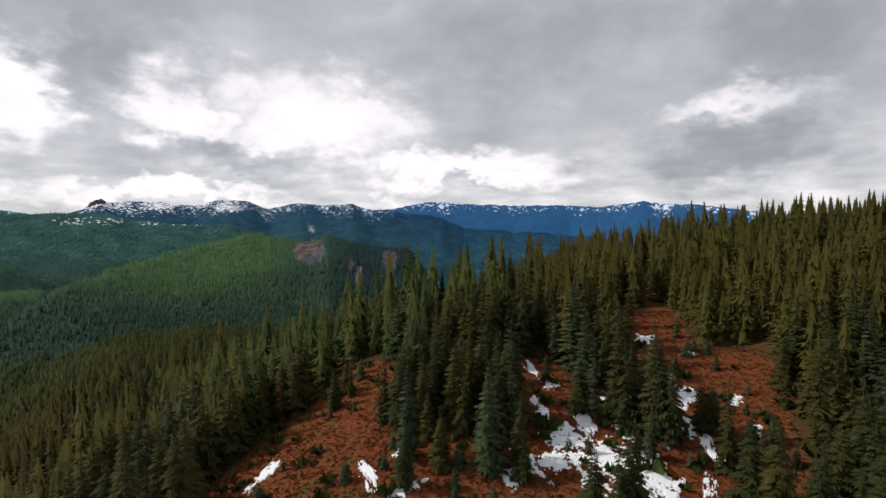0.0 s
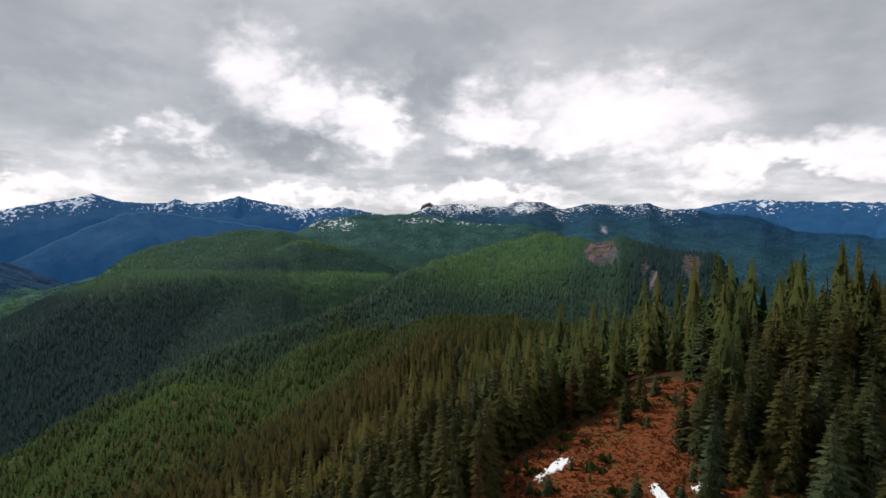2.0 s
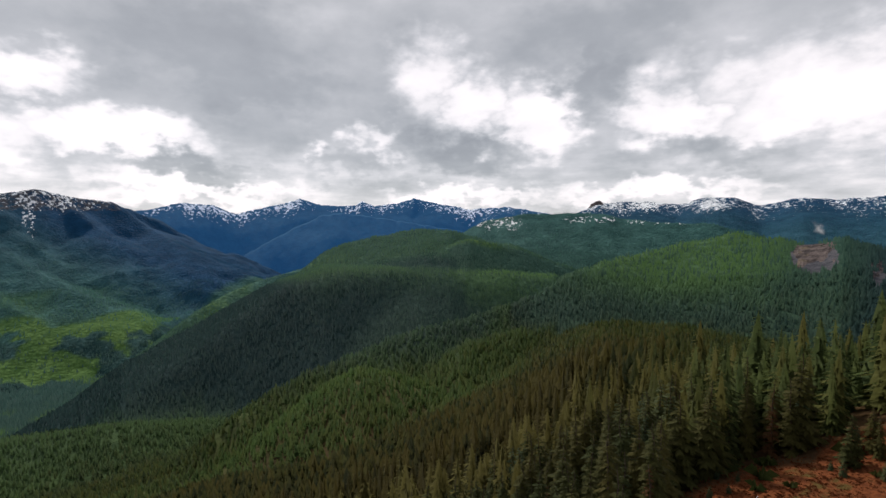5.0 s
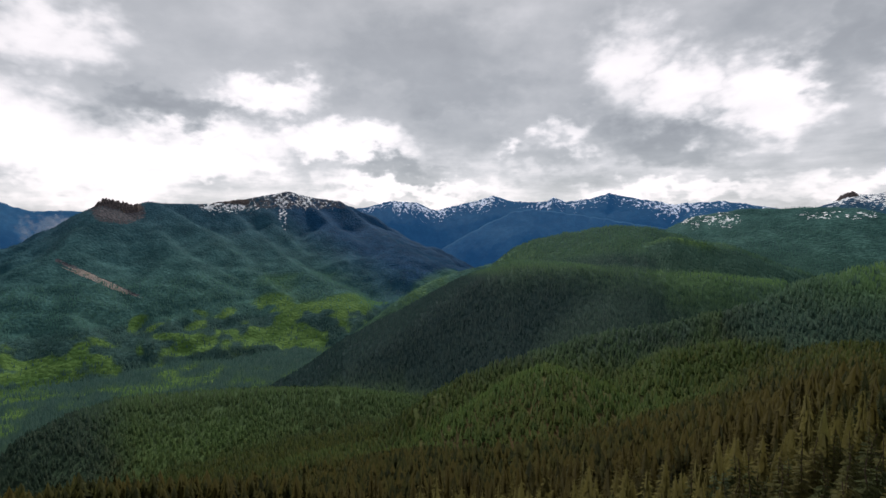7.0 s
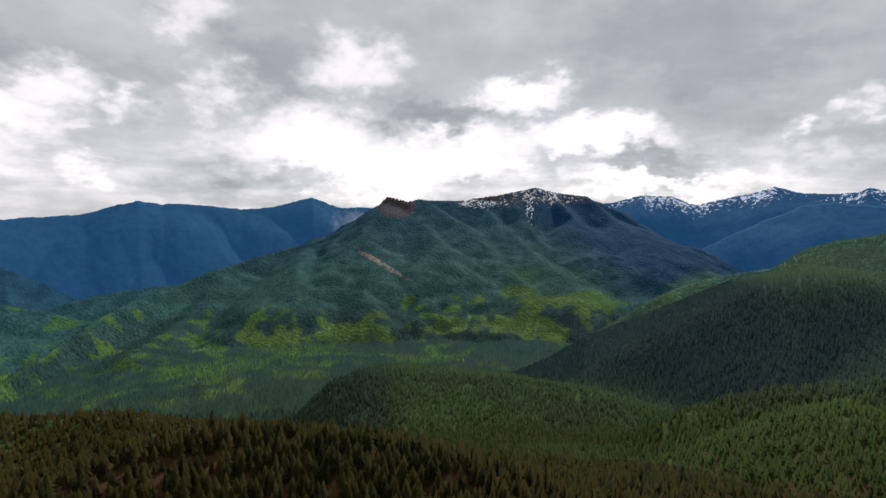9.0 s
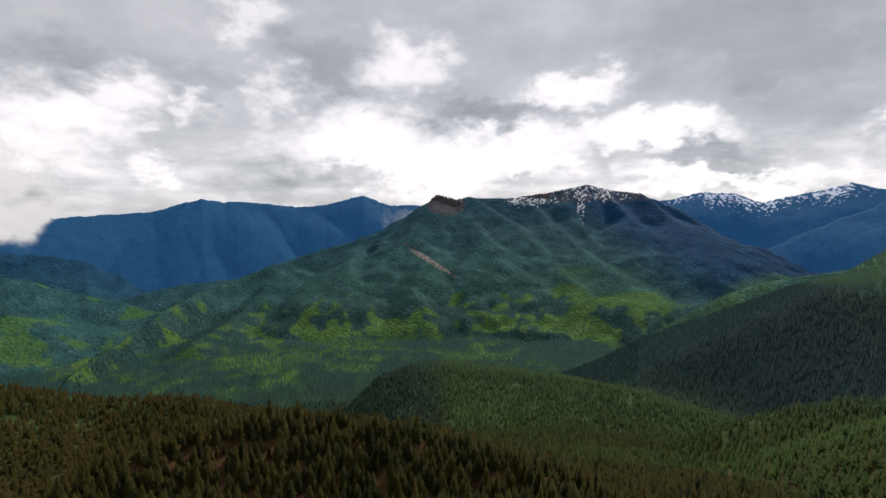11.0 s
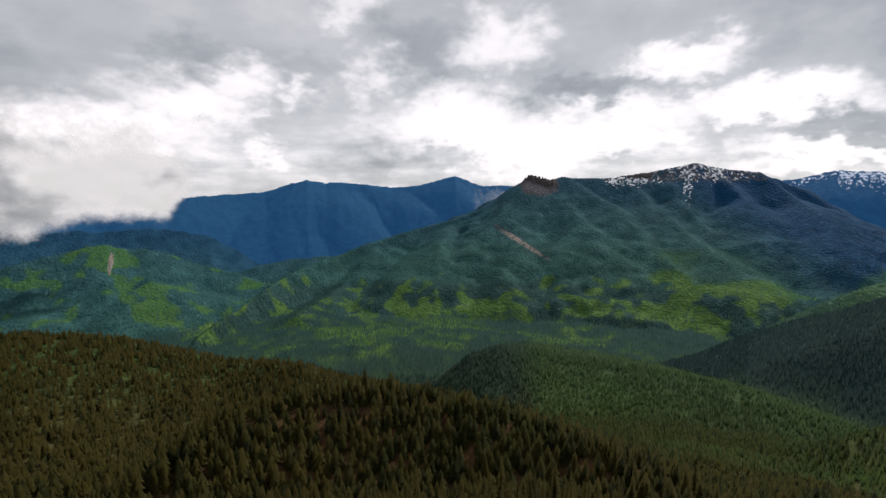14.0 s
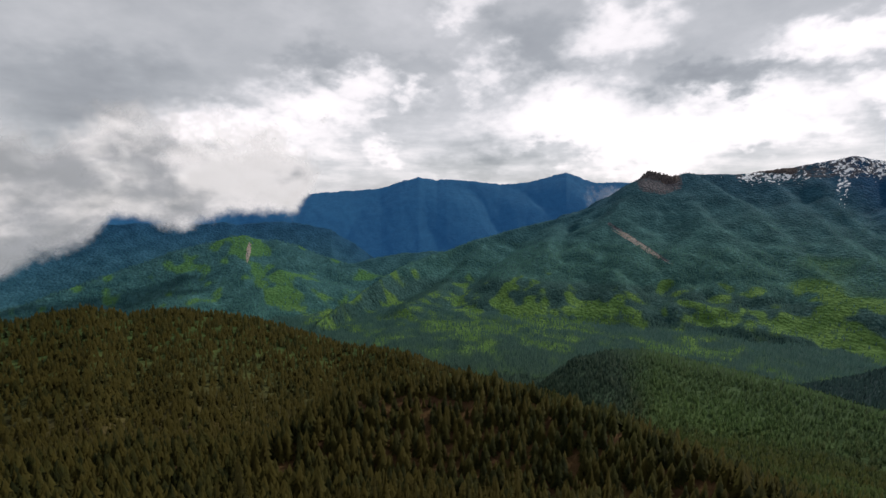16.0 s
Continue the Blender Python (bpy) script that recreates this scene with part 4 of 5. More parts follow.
# ---------------------------------------------------------------- single trees
def part(name, verts, faces, mat, parent, label="", smooth=False, rounded=False):
    m = bpy.data.meshes.new(name)
    m.from_pydata([tuple(v) for v in verts], [], faces)
    m.polygons.foreach_set("use_smooth", np.full(len(m.polygons), smooth))
    if rounded:
        # needles take the light as the rounded mass of the crown does
        out = np.array(verts, float)
        out[:, 2] = 0
        out = 0.8 * out / np.maximum(np.linalg.norm(out, axis=1, keepdims=True), 0.05) + (0, 0, 0.7) + np.random.default_rng(len(verts)).normal(0, 0.38, out.shape)
        m.normals_split_custom_set_from_vertices((out / np.linalg.norm(out, axis=1, keepdims=True)).tolist())
    m.materials.append(mat)
    ob = new(name, m)
    ob.parent = parent
    if label:
        ob["label"] = label
    return ob


def tube(points, radii, sides, verts, faces):
    """Adds a tapering tube along points."""
    first = len(verts)
    for p, q in zip(points, radii):
        for s in range(sides):
            a = 6.283 * s / sides
            verts.append((p[0] + q * math.cos(a), p[1] + q * math.sin(a), p[2]))
    for k in range(len(points) - 1):
        for s in range(sides):
            a, b = first + k * sides + s, first + k * sides + (s + 1) % sides
            faces.append((a, b, b + sides, a + sides))


def trunk_shape(height, seed):
    g = random.Random(seed)
    v, f = [], []
    pts = [(0.04 * k * g.uniform(-1, 1), 0.04 * k * g.uniform(-1, 1), -0.5 + (height + 0.3) * k / 7) for k in range(8)]
    tube(pts, [height * 0.0135 * (1 - 0.92 * k / 7) + 0.015 for k in range(8)], 7, v, f)
    return v, f


def outward(verts, faces):
    """Turns every triangle so that it faces up and away from the stem."""
    v, f = np.array(verts, float), np.array(faces)
    n = np.cross(v[f[:, 1]] - v[f[:, 0]], v[f[:, 2]] - v[f[:, 0]])
    mid = v[f].mean(1)
    mid[:, 2] = 0
    away = mid / np.maximum(np.linalg.norm(mid, axis=1, keepdims=True), 0.01) * 0.4 + (0, 0, 1)
    f[(n * away).sum(1) < 0] = f[(n * away).sum(1) < 0][:, ::-1]
    return f.tolist()


def crown_shape(height, spread, whorls, boughs, seed, low=0.08, sparse=0.0, droop=0.35, twig_most=4):
    """Whorls of boughs; each bough is a bent spine with side twigs like a flat feather."""
    g = random.Random(seed)
    v, f = [], []
    for k in range(whorls):
        u = low + (0.985 - low) * (k / whorls) ** 0.92
        z0 = u * height
        reach = spread * (1 - u) ** 0.72 * g.uniform(0.78, 1.15) + 0.10
        count = max(4, int(boughs * (1 - 0.45 * u)))
        turn = g.uniform(0, 6.28)
        for b in range(count):
            if g.random() < sparse:
                continue
            a = turn + 6.283 * b / count + g.uniform(-0.3, 0.3)
            length = reach * g.uniform(0.62, 1.22)
            zb = z0 + g.uniform(-0.25, 0.25) * height / whorls
            tilt = g.uniform(-0.10, 0.25) * (1 if u > 0.75 else 0.5)
            ca, sa = math.cos(a), math.sin(a)

            def at(t, side, dz=0.0):
                d = length * t
                z = zb + d * tilt - droop * length * t * t + 0.10 * length * max(t - 0.75, 0) + dz
                return (ca * d - sa * side, sa * d + ca * side, z)

            n = len(v)
            w = length * 0.10 + 0.05
            v += [at(0, 0, 0.05), at(0.55, w * 0.5), at(1.0, 0), at(0.55, -w * 0.5)]
            f += [(n, n + 1, n + 2), (n, n + 2, n + 3)]
            twigs = twig_most if length > 0.8 else 2
            for q in range(twigs):
                t0 = 0.22 + 0.62 * (q + g.uniform(0, 0.6)) / twigs
                out = length * (0.42 * (1 - t0) + 0.10) * g.uniform(0.7, 1.25)
                for side in (1, -1):
                    n = len(v)
                    hang = -0.16 * out - g.uniform(0, 0.10)
                    v += [at(t0 - 0.10, 0), at(t0 + 0.12, 0), at(min(t0 + 0.30, 1.05), side * out, hang), at(t0 + 0.10, side * out * 0.75, hang * 0.7 - 0.05)]
                    f += [(n, n + 1, n + 2), (n, n + 2, n + 3)]
    n = len(v)
    v += [(0.05, 0, 0.93 * height), (-0.03, 0.04, 0.93 * height), (-0.03, -0.04, 0.93 * height), (0, 0, height * 1.01)]
    f += [(n, n + 1, n + 3), (n + 1, n + 2, n + 3), (n + 2, n, n + 3)]
    return v, outward(v, f)


def conifer(name, label, height, spread, whorls, boughs, seed, needles, **shape):
    root = tagged(new(name), label, "tree", "trees on the near slope")
    part("trunk", *trunk_shape(height, seed), BARK, root, smooth=True)
    part("crown", *crown_shape(height, spread, whorls, boughs, seed, **shape), needles, root, smooth=True, rounded=True)
    return root


def dead_tree(height, seed):
    g = random.Random(seed)
    root = tagged(new("dead_tree"), "bare grey dead conifer with broken branches", "dead tree", "trees on the near slope")
    part("trunk", *trunk_shape(height, seed), DEADWOOD, root, smooth=True)
    v, f = [], []
    for k in range(46):
        u = 0.12 + 0.82 * k / 46
        a, length = g.uniform(0, 6.28), (1 - u) * height * 0.16 * g.uniform(0.5, 1.3) + 0.2
        end = (math.cos(a) * length, math.sin(a) * length, u * height - length * g.uniform(0.0, 0.5))
        n = len(v)
        for r, p in ((0.035, (0, 0, u * height)), (0.008, end)):
            v += [(p[0], p[1], p[2] + r), (p[0] - r * math.sin(a), p[1] + r * math.cos(a), p[2] - r), (p[0] + r * math.sin(a), p[1] - r * math.cos(a), p[2] - r)]
        f += [(n, n + 1, n + 4, n + 3), (n + 1, n + 2, n + 5, n + 4), (n + 2, n, n + 3, n + 5)]
    part("branches", v, f, DEADWOOD, root)
    return root


MODELS = [
    conifer("fir_tree", "tall dark olive fir with drooping boughs", 16, 3.0, 23, 9, 11, NEEDLE),
    conifer("fir_tree", "slender dark green fir on the slope", 16, 2.4, 23, 7, 12, NEEDLE, droop=0.5),
    conifer("fir_tree", "broad dark green fir in the dense wood", 15, 3.4, 21, 8, 13, NEEDLE),
    conifer("fir_tree", "grey-green silver fir with open layered boughs", 16, 2.8, 22, 8, 14, BLUE_NEEDLE, sparse=0.08, droop=0.25),
    conifer("fir_tree", "ragged dark fir with thin gaps in its crown", 17, 2.6, 24, 8, 15, NEEDLE, sparse=0.22),
    conifer("sapling", "young bright green fir sapling among bracken", 6, 1.4, 15, 7, 16, BLUE_NEEDLE, low=0.04),
    conifer("fir_tree", "rust-brown dying fir with dead needles", 14, 1.9, 22, 7, 17, RUSTY, sparse=0.25),
]
SNAG = dead_tree(13, 18)


def plant(model, az, r, scale, g, wide=1.0):
    z = float(lookup(ground_z, np.array([az]), np.array([r]))[0])
    at = bearing(az, 0) * r
    ob = copy_thing(model, pose(at.x, at.y, z - 0.1, g.uniform(-2, 2), g.uniform(-2, 2), g.uniform(0, 360)))
    ob.scale = (scale * wide, scale * wide, scale)
    return ob


g = random.Random(5)
# the trees that stand out, by bearing, distance and height
MARKED = [(-5.4, 64, 15.5, 3), (-8.1, 77, 17.5, 0), (7.2, 83, 12.5, 1), (4.2, 76, 9.5, 3), (2.0, 74, 8.5, 2), (-1.5, 78, 15, 0), (-3.0, 82, 14, 1), (13, 96, 9, 2), (11.5, 101, 8, 2),
          (-17.5, 57, 9.5, 2), (-21.0, 58, 8.5, 3), (-20.5, 88, 15, 1), (-22.5, 80, 12, 3), (-24.5, 76, 14, 0), (-18.7, 92, 13, 1), (-38.5, 60, 12, 0), (-34, 56, 9, 2)]
for az, r, h, kind in MARKED:
    plant(MODELS[kind], az, r, h / 16, g, 1.1)
placed = [(az, r) for az, r, _, _ in MARKED]
grown = 0
spots = np.random.default_rng(12)
# clumps that stand in the open: bearing, distance, half widths, number
for az0, r0, daz, dr, n in ((-6.5, 78, 2.6, 14, 13), (0.5, 84, 4.0, 12, 12), (-18.5, 92, 3.4, 16, 14), (-24.0, 78, 1.6, 10, 7), (-31, 76, 3.5, 10, 3), (-15, 112, 3, 8, 8), (4.0, 78, 2, 8, 5),
                            (-20, 57, 3, 3, 3), (-36, 62, 4, 8, 9)):
    for _ in range(n):
        az, r = az0 + spots.normal(0, 0.5) * daz, r0 + spots.normal(0, 0.5) * dr
        placed.append((az, r))
        plant(MODELS[int(spots.choice([0, 1, 2, 3, 4]))], az, r, g.uniform(0.5, 1.0), g, g.uniform(0.9, 1.15))
while grown < 255:
    az, r = spots.uniform(-48, 60), 57 + 55 * spots.random() ** 0.8
    if az > 45 and r < 75:
        continue
    d = float(lookup(MASKS["dry"], np.array([az]), np.array([r]))[0])
    if d > 0.25 and spots.random() > (0.02 if az > 3 else 0.07):
        continue
    if any(abs(az - a) * r / 57.3 < 2.0 and abs(r - q) < 2.0 for a, q in placed):
        continue
    if -35 < az < -15 and r < 108 and spots.random() < 0.55:
        continue
    placed.append((az, r))
    u = g.random()
    kind = 0 if u < 0.26 else 1 if u < 0.46 else 2 if u < 0.70 else 4 if u < 0.84 else 3 if u < 0.95 else 6
    plant(MODELS[kind], az, r, g.uniform(0.7, 1.15) * (0.6 if d > 0.25 else 1) * (0.85 if az < -26 else 1), g, g.uniform(0.95, 1.25))
    grown += 1
# the close wood round them
def filled(v, f, tall, reach, core, seed):
    """Boughs round a dense inner crown, scaled to unit height."""
    v = np.array(v) / tall
    inner, faces, tip = skirt_tree(6, 4, core, seed)
    inner[:, 2] *= 0.985
    out = np.clip(np.hypot(v[:, 0], v[:, 1]) / (reach * (1.05 - v[:, 2])), 0, 1)
    return np.concatenate([v, inner]), np.concatenate([np.array(f), faces + len(v)]), np.concatenate([out, 0.4 * tip])


LUSH = []
for k in range(4):
    v, f = crown_shape(1.0 * 16, 3.3 + 0.5 * (k % 2), 16, 7, 60 + k, droop=0.4, twig_most=1)
    LUSH.append(filled(v, f, 16, 0.23, 0.10, 90 + k))
az, r, wood_rng = scatter(760, -50, 78, 92, 145, 1.8, 31)
far_enough = np.array([all(abs(a - p) * q / 57.3 > 1.6 or abs(q - d) > 1.6 for p, d in placed) for a, q in zip(az, r)])
az, r = az[far_enough], r[far_enough]
forest("close_forest", LUSH, az, r, 15.5 * wood_rng.lognormal(0, 0.22, len(az)) * np.where(az < -26, 0.85, 1), np.zeros(len(az)), NEEDLE, "close wood of dark olive firs round the clearing", 0.2)
az, r, wood_rng = scatter(400, -50, 6, 145, 270, 1.5, 33)
more_az, more_r, _ = scatter(300, -50, -12, 130, 250, 1.5, 34)
az, r = np.concatenate([az, more_az]), np.concatenate([r, more_r])
forest("ridge_forest", LUSH, az, r, np.where(az < -14, 16.5, 14) * wood_rng.lognormal(0, 0.13, len(az)), np.zeros(len(az)), NEEDLE, "dark fir forest along the crest above the clearing", 0.2)
OPEN_FIR = []
for k in range(5):
    v, f = crown_shape(16.0, 3.1 + 0.4 * (k % 3), 13, 6, 80 + k, droop=0.45, twig_most=1)
    OPEN_FIR.append(filled(v, f, 16, 0.21, 0.095, 95 + k))
az, r, wood_rng = scatter(1000, 4, 181, 138, 208, 1.8, 35)
tall = 15 * wood_rng.lognormal(0, 0.22, len(az))
# away from the clearing the firs take the needles darkened for shade
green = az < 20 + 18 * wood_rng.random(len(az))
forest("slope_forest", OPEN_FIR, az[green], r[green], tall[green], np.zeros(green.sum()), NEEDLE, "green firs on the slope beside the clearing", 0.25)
forest("slope_forest", OPEN_FIR, az[~green], r[~green], tall[~green], np.zeros((~green).sum()), FOREST, "dark olive firs on the slope below, shade in their colour", 0.25)
for az, r in ((40, 112),):
    plant(SNAG, az, r, g.uniform(0.8, 1.1), g)
for k in range(95):
    while True:
        az, r = spots.uniform(-42, 30), spots.uniform(56, 125)
        if lookup(MASKS["dry"], np.array([az]), np.array([r]))[0] > 0.3:
            break
    plant(MODELS[5], az, r, g.uniform(0.2, 0.85), g, g.uniform(0.9, 1.4))
for model in MODELS + [SNAG]:
    at = bearing(60 + 3 * (MODELS + [SNAG]).index(model), 0) * 95
    model.matrix_world = pose(at.x, at.y, float(lookup(ground_z, np.array([60.0 + 3 * (MODELS + [SNAG]).index(model)]), np.array([95.0]))[0]) - 0.1)


# ---------------------------------------------------------------- old snow on the clearing
def snow_material():
    m, t, out = material("old_snow")
    pos = where(t)
    n = cloudy(t, pos, 1.3, 6, 0.6)
    dirt = cloudy(t, pos, 5.0, 5, 0.7)
    col = mixed(t, steps(t, dirt, 0.60, 0.75), mixed(t, n, rgb(0.78, 0.80, 0.83), rgb(0.88, 0.89, 0.91)), rgb(0.45, 0.40, 0.34))
    surface(t, out, col, 0.6, n, 0.15)
    return m


SNOW = snow_material()


def snow_patch(az, r, wide, deep, turn, seed):
    """A thin drift with a lobed, eaten edge, draped on the slope."""
    c = bearing(az, 0) * r
    n = 52
    u = (np.arange(n) / (n - 1) - 0.5) * 2.6
    gx, gy = np.meshgrid(u, u, indexing="ij")
    edge = np.hypot(gx, gy) + 1.25 * fbm(gx * 1.5 + seed, gy * 1.5, 5, 0.7) + 0.55 * fbm(gx * 4.5 + seed, gy * 4.5, 4, 0.7)
    tu = radians(turn)
    lx, ly = gx * wide, gy * deep
    x, y = c.x + lx * math.cos(tu) - ly * math.sin(tu), c.y + lx * math.sin(tu) + ly * math.cos(tu)
    rr, aa = np.hypot(x, y), np.degrees(np.arctan2(-x, y))
    depth = np.clip((0.80 - edge) * 0.9, -0.12, 0.22)
    z = lookup(ground_z, aa, rr) + depth
    keep = (edge < 0.92)
    faces = sheet_faces(n, n, False)[:, ::-1]
    faces = faces[keep.reshape(-1)[faces].all(1)]
    used, inverse = np.unique(faces, return_inverse=True)
    if len(used) < 8:
        return
    m = bpy.data.meshes.new("snow_patch")
    fill_mesh(m, np.stack([x, y, z], -1).reshape(-1, 3)[used], inverse.reshape(faces.shape))
    m.materials.append(SNOW)
    tagged(new("snow_patch", m), "thin melting patch of old white snow on bracken", "snow", "snow patches in the clearing")


# bearing, elevation, half width, half depth, turn
DRIFTS = [(21.1, -26.8, 1.8, 4.2, -25), (9.3, -27.9, 0.9, 4.5, 10), (4.9, -26.2, 1.4, 1.8, 20), (4.6, -29.5, 2.4, 1.8, 0), (-10.5, -27.3, 1.2, 4.0, 30), (-13.7, -24.2, 3.0, 3.2, 0),
          (-16.6, -22.0, 1.2, 4.5, 15), (-20.4, -26.5, 3.2, 4.0, 20), (-20.9, -22.7, 1.3, 2.4, 25), (-26.6, -18.6, 2.4, 4.2, 0), (-27.2, -21.5, 1.6, 3.0, 10), (-22.8, -12.9, 2.2, 3.0, -10),
          (-18.2, -25.2, 2.6, 3.2, 0), (-22.4, -28.2, 2.6, 2.6, 0), (-8.2, -28.8, 1.4, 2.0, 20), (-13.0, -26.6, 2.2, 2.4, 30), (-29.3, -22.7, 1.0, 3.0, 10), (-29.5, -26.5, 0.9, 2.2, 0),
          (-31.5, -18.0, 1.2, 1.6, 0), (-33.5, -20.5, 0.8, 1.4, 0), (-27.5, -14.0, 0.9, 1.3, 0), (-10.2, -12.5, 0.9, 1.2, 0), (-25.0, -22.8, 0.9, 2.4, 30), (-10.8, -20.5, 0.8, 1.6, 0),
          (-10.4, -17.1, 1.0, 3.0, 20), (-12.7, -18.8, 1.4, 1.6, 0), (-24.8, -27.1, 2.6, 2.8, 30)]
DRIFTS += [(-15.5, -26.0, 1.6, 2.6, 30), (-17.8, -27.8, 1.8, 2.4, 10), (-23.5, -25.0, 1.4, 2.6, 20), (-12.0, -22.0, 1.0, 2.2, 15), (-19.0, -20.0, 1.0, 2.6, 10), (-24.0, -19.5, 1.2, 3.0, 10), (-25.5, -16.5, 1.0, 2.4, 0), (-30.5, -24.0, 0.8, 1.8, 0)]
for k, (az, el, wide, deep, turn) in enumerate(DRIFTS):
    line = lookup(ground_z, np.full(200, float(az)), np.linspace(40, 160, 200))
    over = np.degrees(np.arctan2(line, np.linspace(40, 160, 200))) > el
    snow_patch(az, float(np.linspace(40, 160, 200)[np.argmax(over)]), wide * (1.1 if az < -8 else 1.0), deep * (1.1 if az < -8 else 1.0), az + turn, k * 3.1)


# ---------------------------------------------------------------- bracken and low shrubs
def ground_cover(name, n, spots_in, blades, tall, spread, mat, seed, label):
    """Tufts of leaning blades over the open ground, all in one object."""
    q = np.random.default_rng(seed)
    az, r = q.uniform(-44, 32, n), q.uniform(50, 135, n)
    keep = lookup(MASKS["dry"], az, r) > spots_in
    az, r = az[keep], r[keep]
    x, y, z = -np.sin(np.radians(az)) * r, np.cos(np.radians(az)) * r, lookup(ground_z, az, r)
    vs, size = [], tall * q.lognormal(0, 0.35, len(az))
    for b in range(blades):
        a, out, wide = q.uniform(0, 6.28, len(az)), size * spread * q.uniform(0.5, 1.2, len(az)), size * 0.16
        px, py = np.cos(a), np.sin(a)
        base = np.stack([x - py * wide, y + px * wide, z - 0.05], -1), np.stack([x + py * wide, y - px * wide, z - 0.05], -1)
        mid = np.stack([x + px * out * 0.6, y + py * out * 0.6, z + size * q.uniform(0.6, 1.1, len(az))], -1)
        tip = np.stack([x + px * out * 1.3, y + py * out * 1.3, z + size * q.uniform(0.2, 0.7, len(az))], -1)
        vs.append(np.stack([base[0], base[1], mid, tip], 1))
    v = np.concatenate(vs, 0).reshape(-1, 3)
    k = np.arange(len(v) // 4)[:, None] * 4
    m = bpy.data.meshes.new(name)
    fill_mesh(m, v, np.concatenate([k + [0, 1, 2], k + [1, 3, 2]]), False)
    m.materials.append(mat)
    return tagged(new(name, m), label, "undergrowth", kind="stuff")


BRACKEN = foliage_material("dead_bracken", (0.12, 0.038, 0.015), (0.24, 0.080, 0.030), (0.20, 0.090, 0.036), (0.1, 0.05, 0.02))
SHRUB = foliage_material("low_shrub", (0.036, 0.050, 0.014), (0.095, 0.115, 0.032), (0.085, 0.060, 0.015), (0.1, 0.1, 0.02))
ground_cover("dead_bracken", 20000, 0.2, 4, 0.20, 1.5, BRACKEN, 41, "rust-red dead bracken and grass covering the open slope")
ground_cover("low_shrubs", 240, 0.12, 14, 1.2, 0.8, SHRUB, 43, "scattered low green shrubs among the bracken")


# ---------------------------------------------------------------- crags
def rock_material(name, dark, light, stained, scale):
    m, t, out = material(name)
    pos = where(t)
    tall = node(t, "ShaderNodeVectorMath", {0: pos, 1: (1, 1, 0.28)}, operation="MULTIPLY").outputs[0]
    seam = cloudy(t, tall, scale, 9, 0.7)
    stain = cloudy(t, pos, 0.035, 5, 0.6)
    col = mixed(t, steps(t, seam, 0.34, 0.66), rgb(*dark), rgb(*light))
    col = mixed(t, steps(t, stain, 0.54, 0.66), col, rgb(*stained))
    moss = cloudy(t, pos, 0.06, 6, 0.65)
    col = mixed(t, steps(t, moss, 0.62, 0.70), col, rgb(0.022, 0.034, 0.012))
    surface(t, out, col, 0.95, seam, 6.0, 0.9)
    return m


CRAG = rock_material("crag_rock", (0.042, 0.034, 0.035), (0.165, 0.132, 0.125), (0.15, 0.118, 0.082), 0.075)
CLIFF = rock_material("cliff_rock", (0.040, 0.036, 0.040), (0.115, 0.094, 0.095), (0.11, 0.085, 0.07), 0.12)
SCREE = rock_material("scree", (0.17, 0.145, 0.132), (0.27, 0.238, 0.222), (0.20, 0.168, 0.138), 0.05)


def bare_face(name, label, mat, middle, half, turn, r_lo, r_hi, bulge, ragged, seed):
    """Bare ground on a wooded slope: an ellipse by bearing and elevation, turned, with an uneven edge that dips under the turf."""
    nu, nv = 56, 56
    u, v = np.meshgrid(np.linspace(-1.5, 1.5, nu), np.linspace(-1.5, 1.5, nv), indexing="ij")
    c, s = math.cos(radians(turn)), math.sin(radians(turn))
    az, el = middle[0] + u * half[0] * c - v * half[1] * s, middle[1] + u * half[0] * s + v * half[1] * c
    inside = 1 - np.hypot(u, v) + ragged * fbm(u * 1.6 + seed, v * 1.6 + seed, 5, 0.62)
    span = (RR > r_lo) & (RR < r_hi)
    columns = np.maximum.accumulate(EL2[:, span], axis=1)
    r = np.empty(u.shape)
    spots = np.interp(az, AZ, np.arange(len(AZ)))
    for i in range(nu):
        for j in range(nv):
            k = int(spots[i, j])
            w = spots[i, j] - k
            slope = columns[k] * (1 - w) + columns[k + 1] * w
            el[i, j] = min(el[i, j], slope[-1] - 0.05)
            r[i, j] = np.interp(el[i, j], slope, RR[span])
    size = half[1] * r_lo / 57
    ribs = creased(u * 1.7 + seed, v * 0.35 + seed, 4) + 0.5 * fbm(u * 5 + seed, v * 3, 4)
    r = r + size * 0.05 - np.clip(inside * 3, 0, 1) * (size * (0.05 + bulge * (0.6 + ribs)) + 0.12 * np.clip(r - np.median(r), 0, 60) * (bulge > 0.12))
    faces = sheet_faces(nu, nv, False)[:, ::-1]
    faces = faces[(inside > -0.08).reshape(-1)[faces].all(1)]
    used, inverse = np.unique(faces, return_inverse=True)
    x, y, z = -np.sin(np.radians(az)) * r, np.cos(np.radians(az)) * r, r * np.tan(np.radians(el))
    m = bpy.data.meshes.new(name)
    fill_mesh(m, np.stack([x, y, z], -1).reshape(-1, 3)[used], inverse.reshape(faces.shape), True)
    m.materials.append(mat)
    return tagged(new(name, m), label, "rock face", "bare faces of the hills", kind="structure")


bare_face("rock_crag", "weathered purple-brown volcanic rock face below the hilltop", CRAG, (15.3, -2.6), (2.3, 1.5), -50, 780, 1180, 0.26, 0.7, 2)
bare_face("rock_cliff", "reddish rock cliff with streaks among dark firs", CLIFF, (6.1, -4.0), (1.3, 1.1), -30, 780, 1050, 0.10, 0.9, 8)
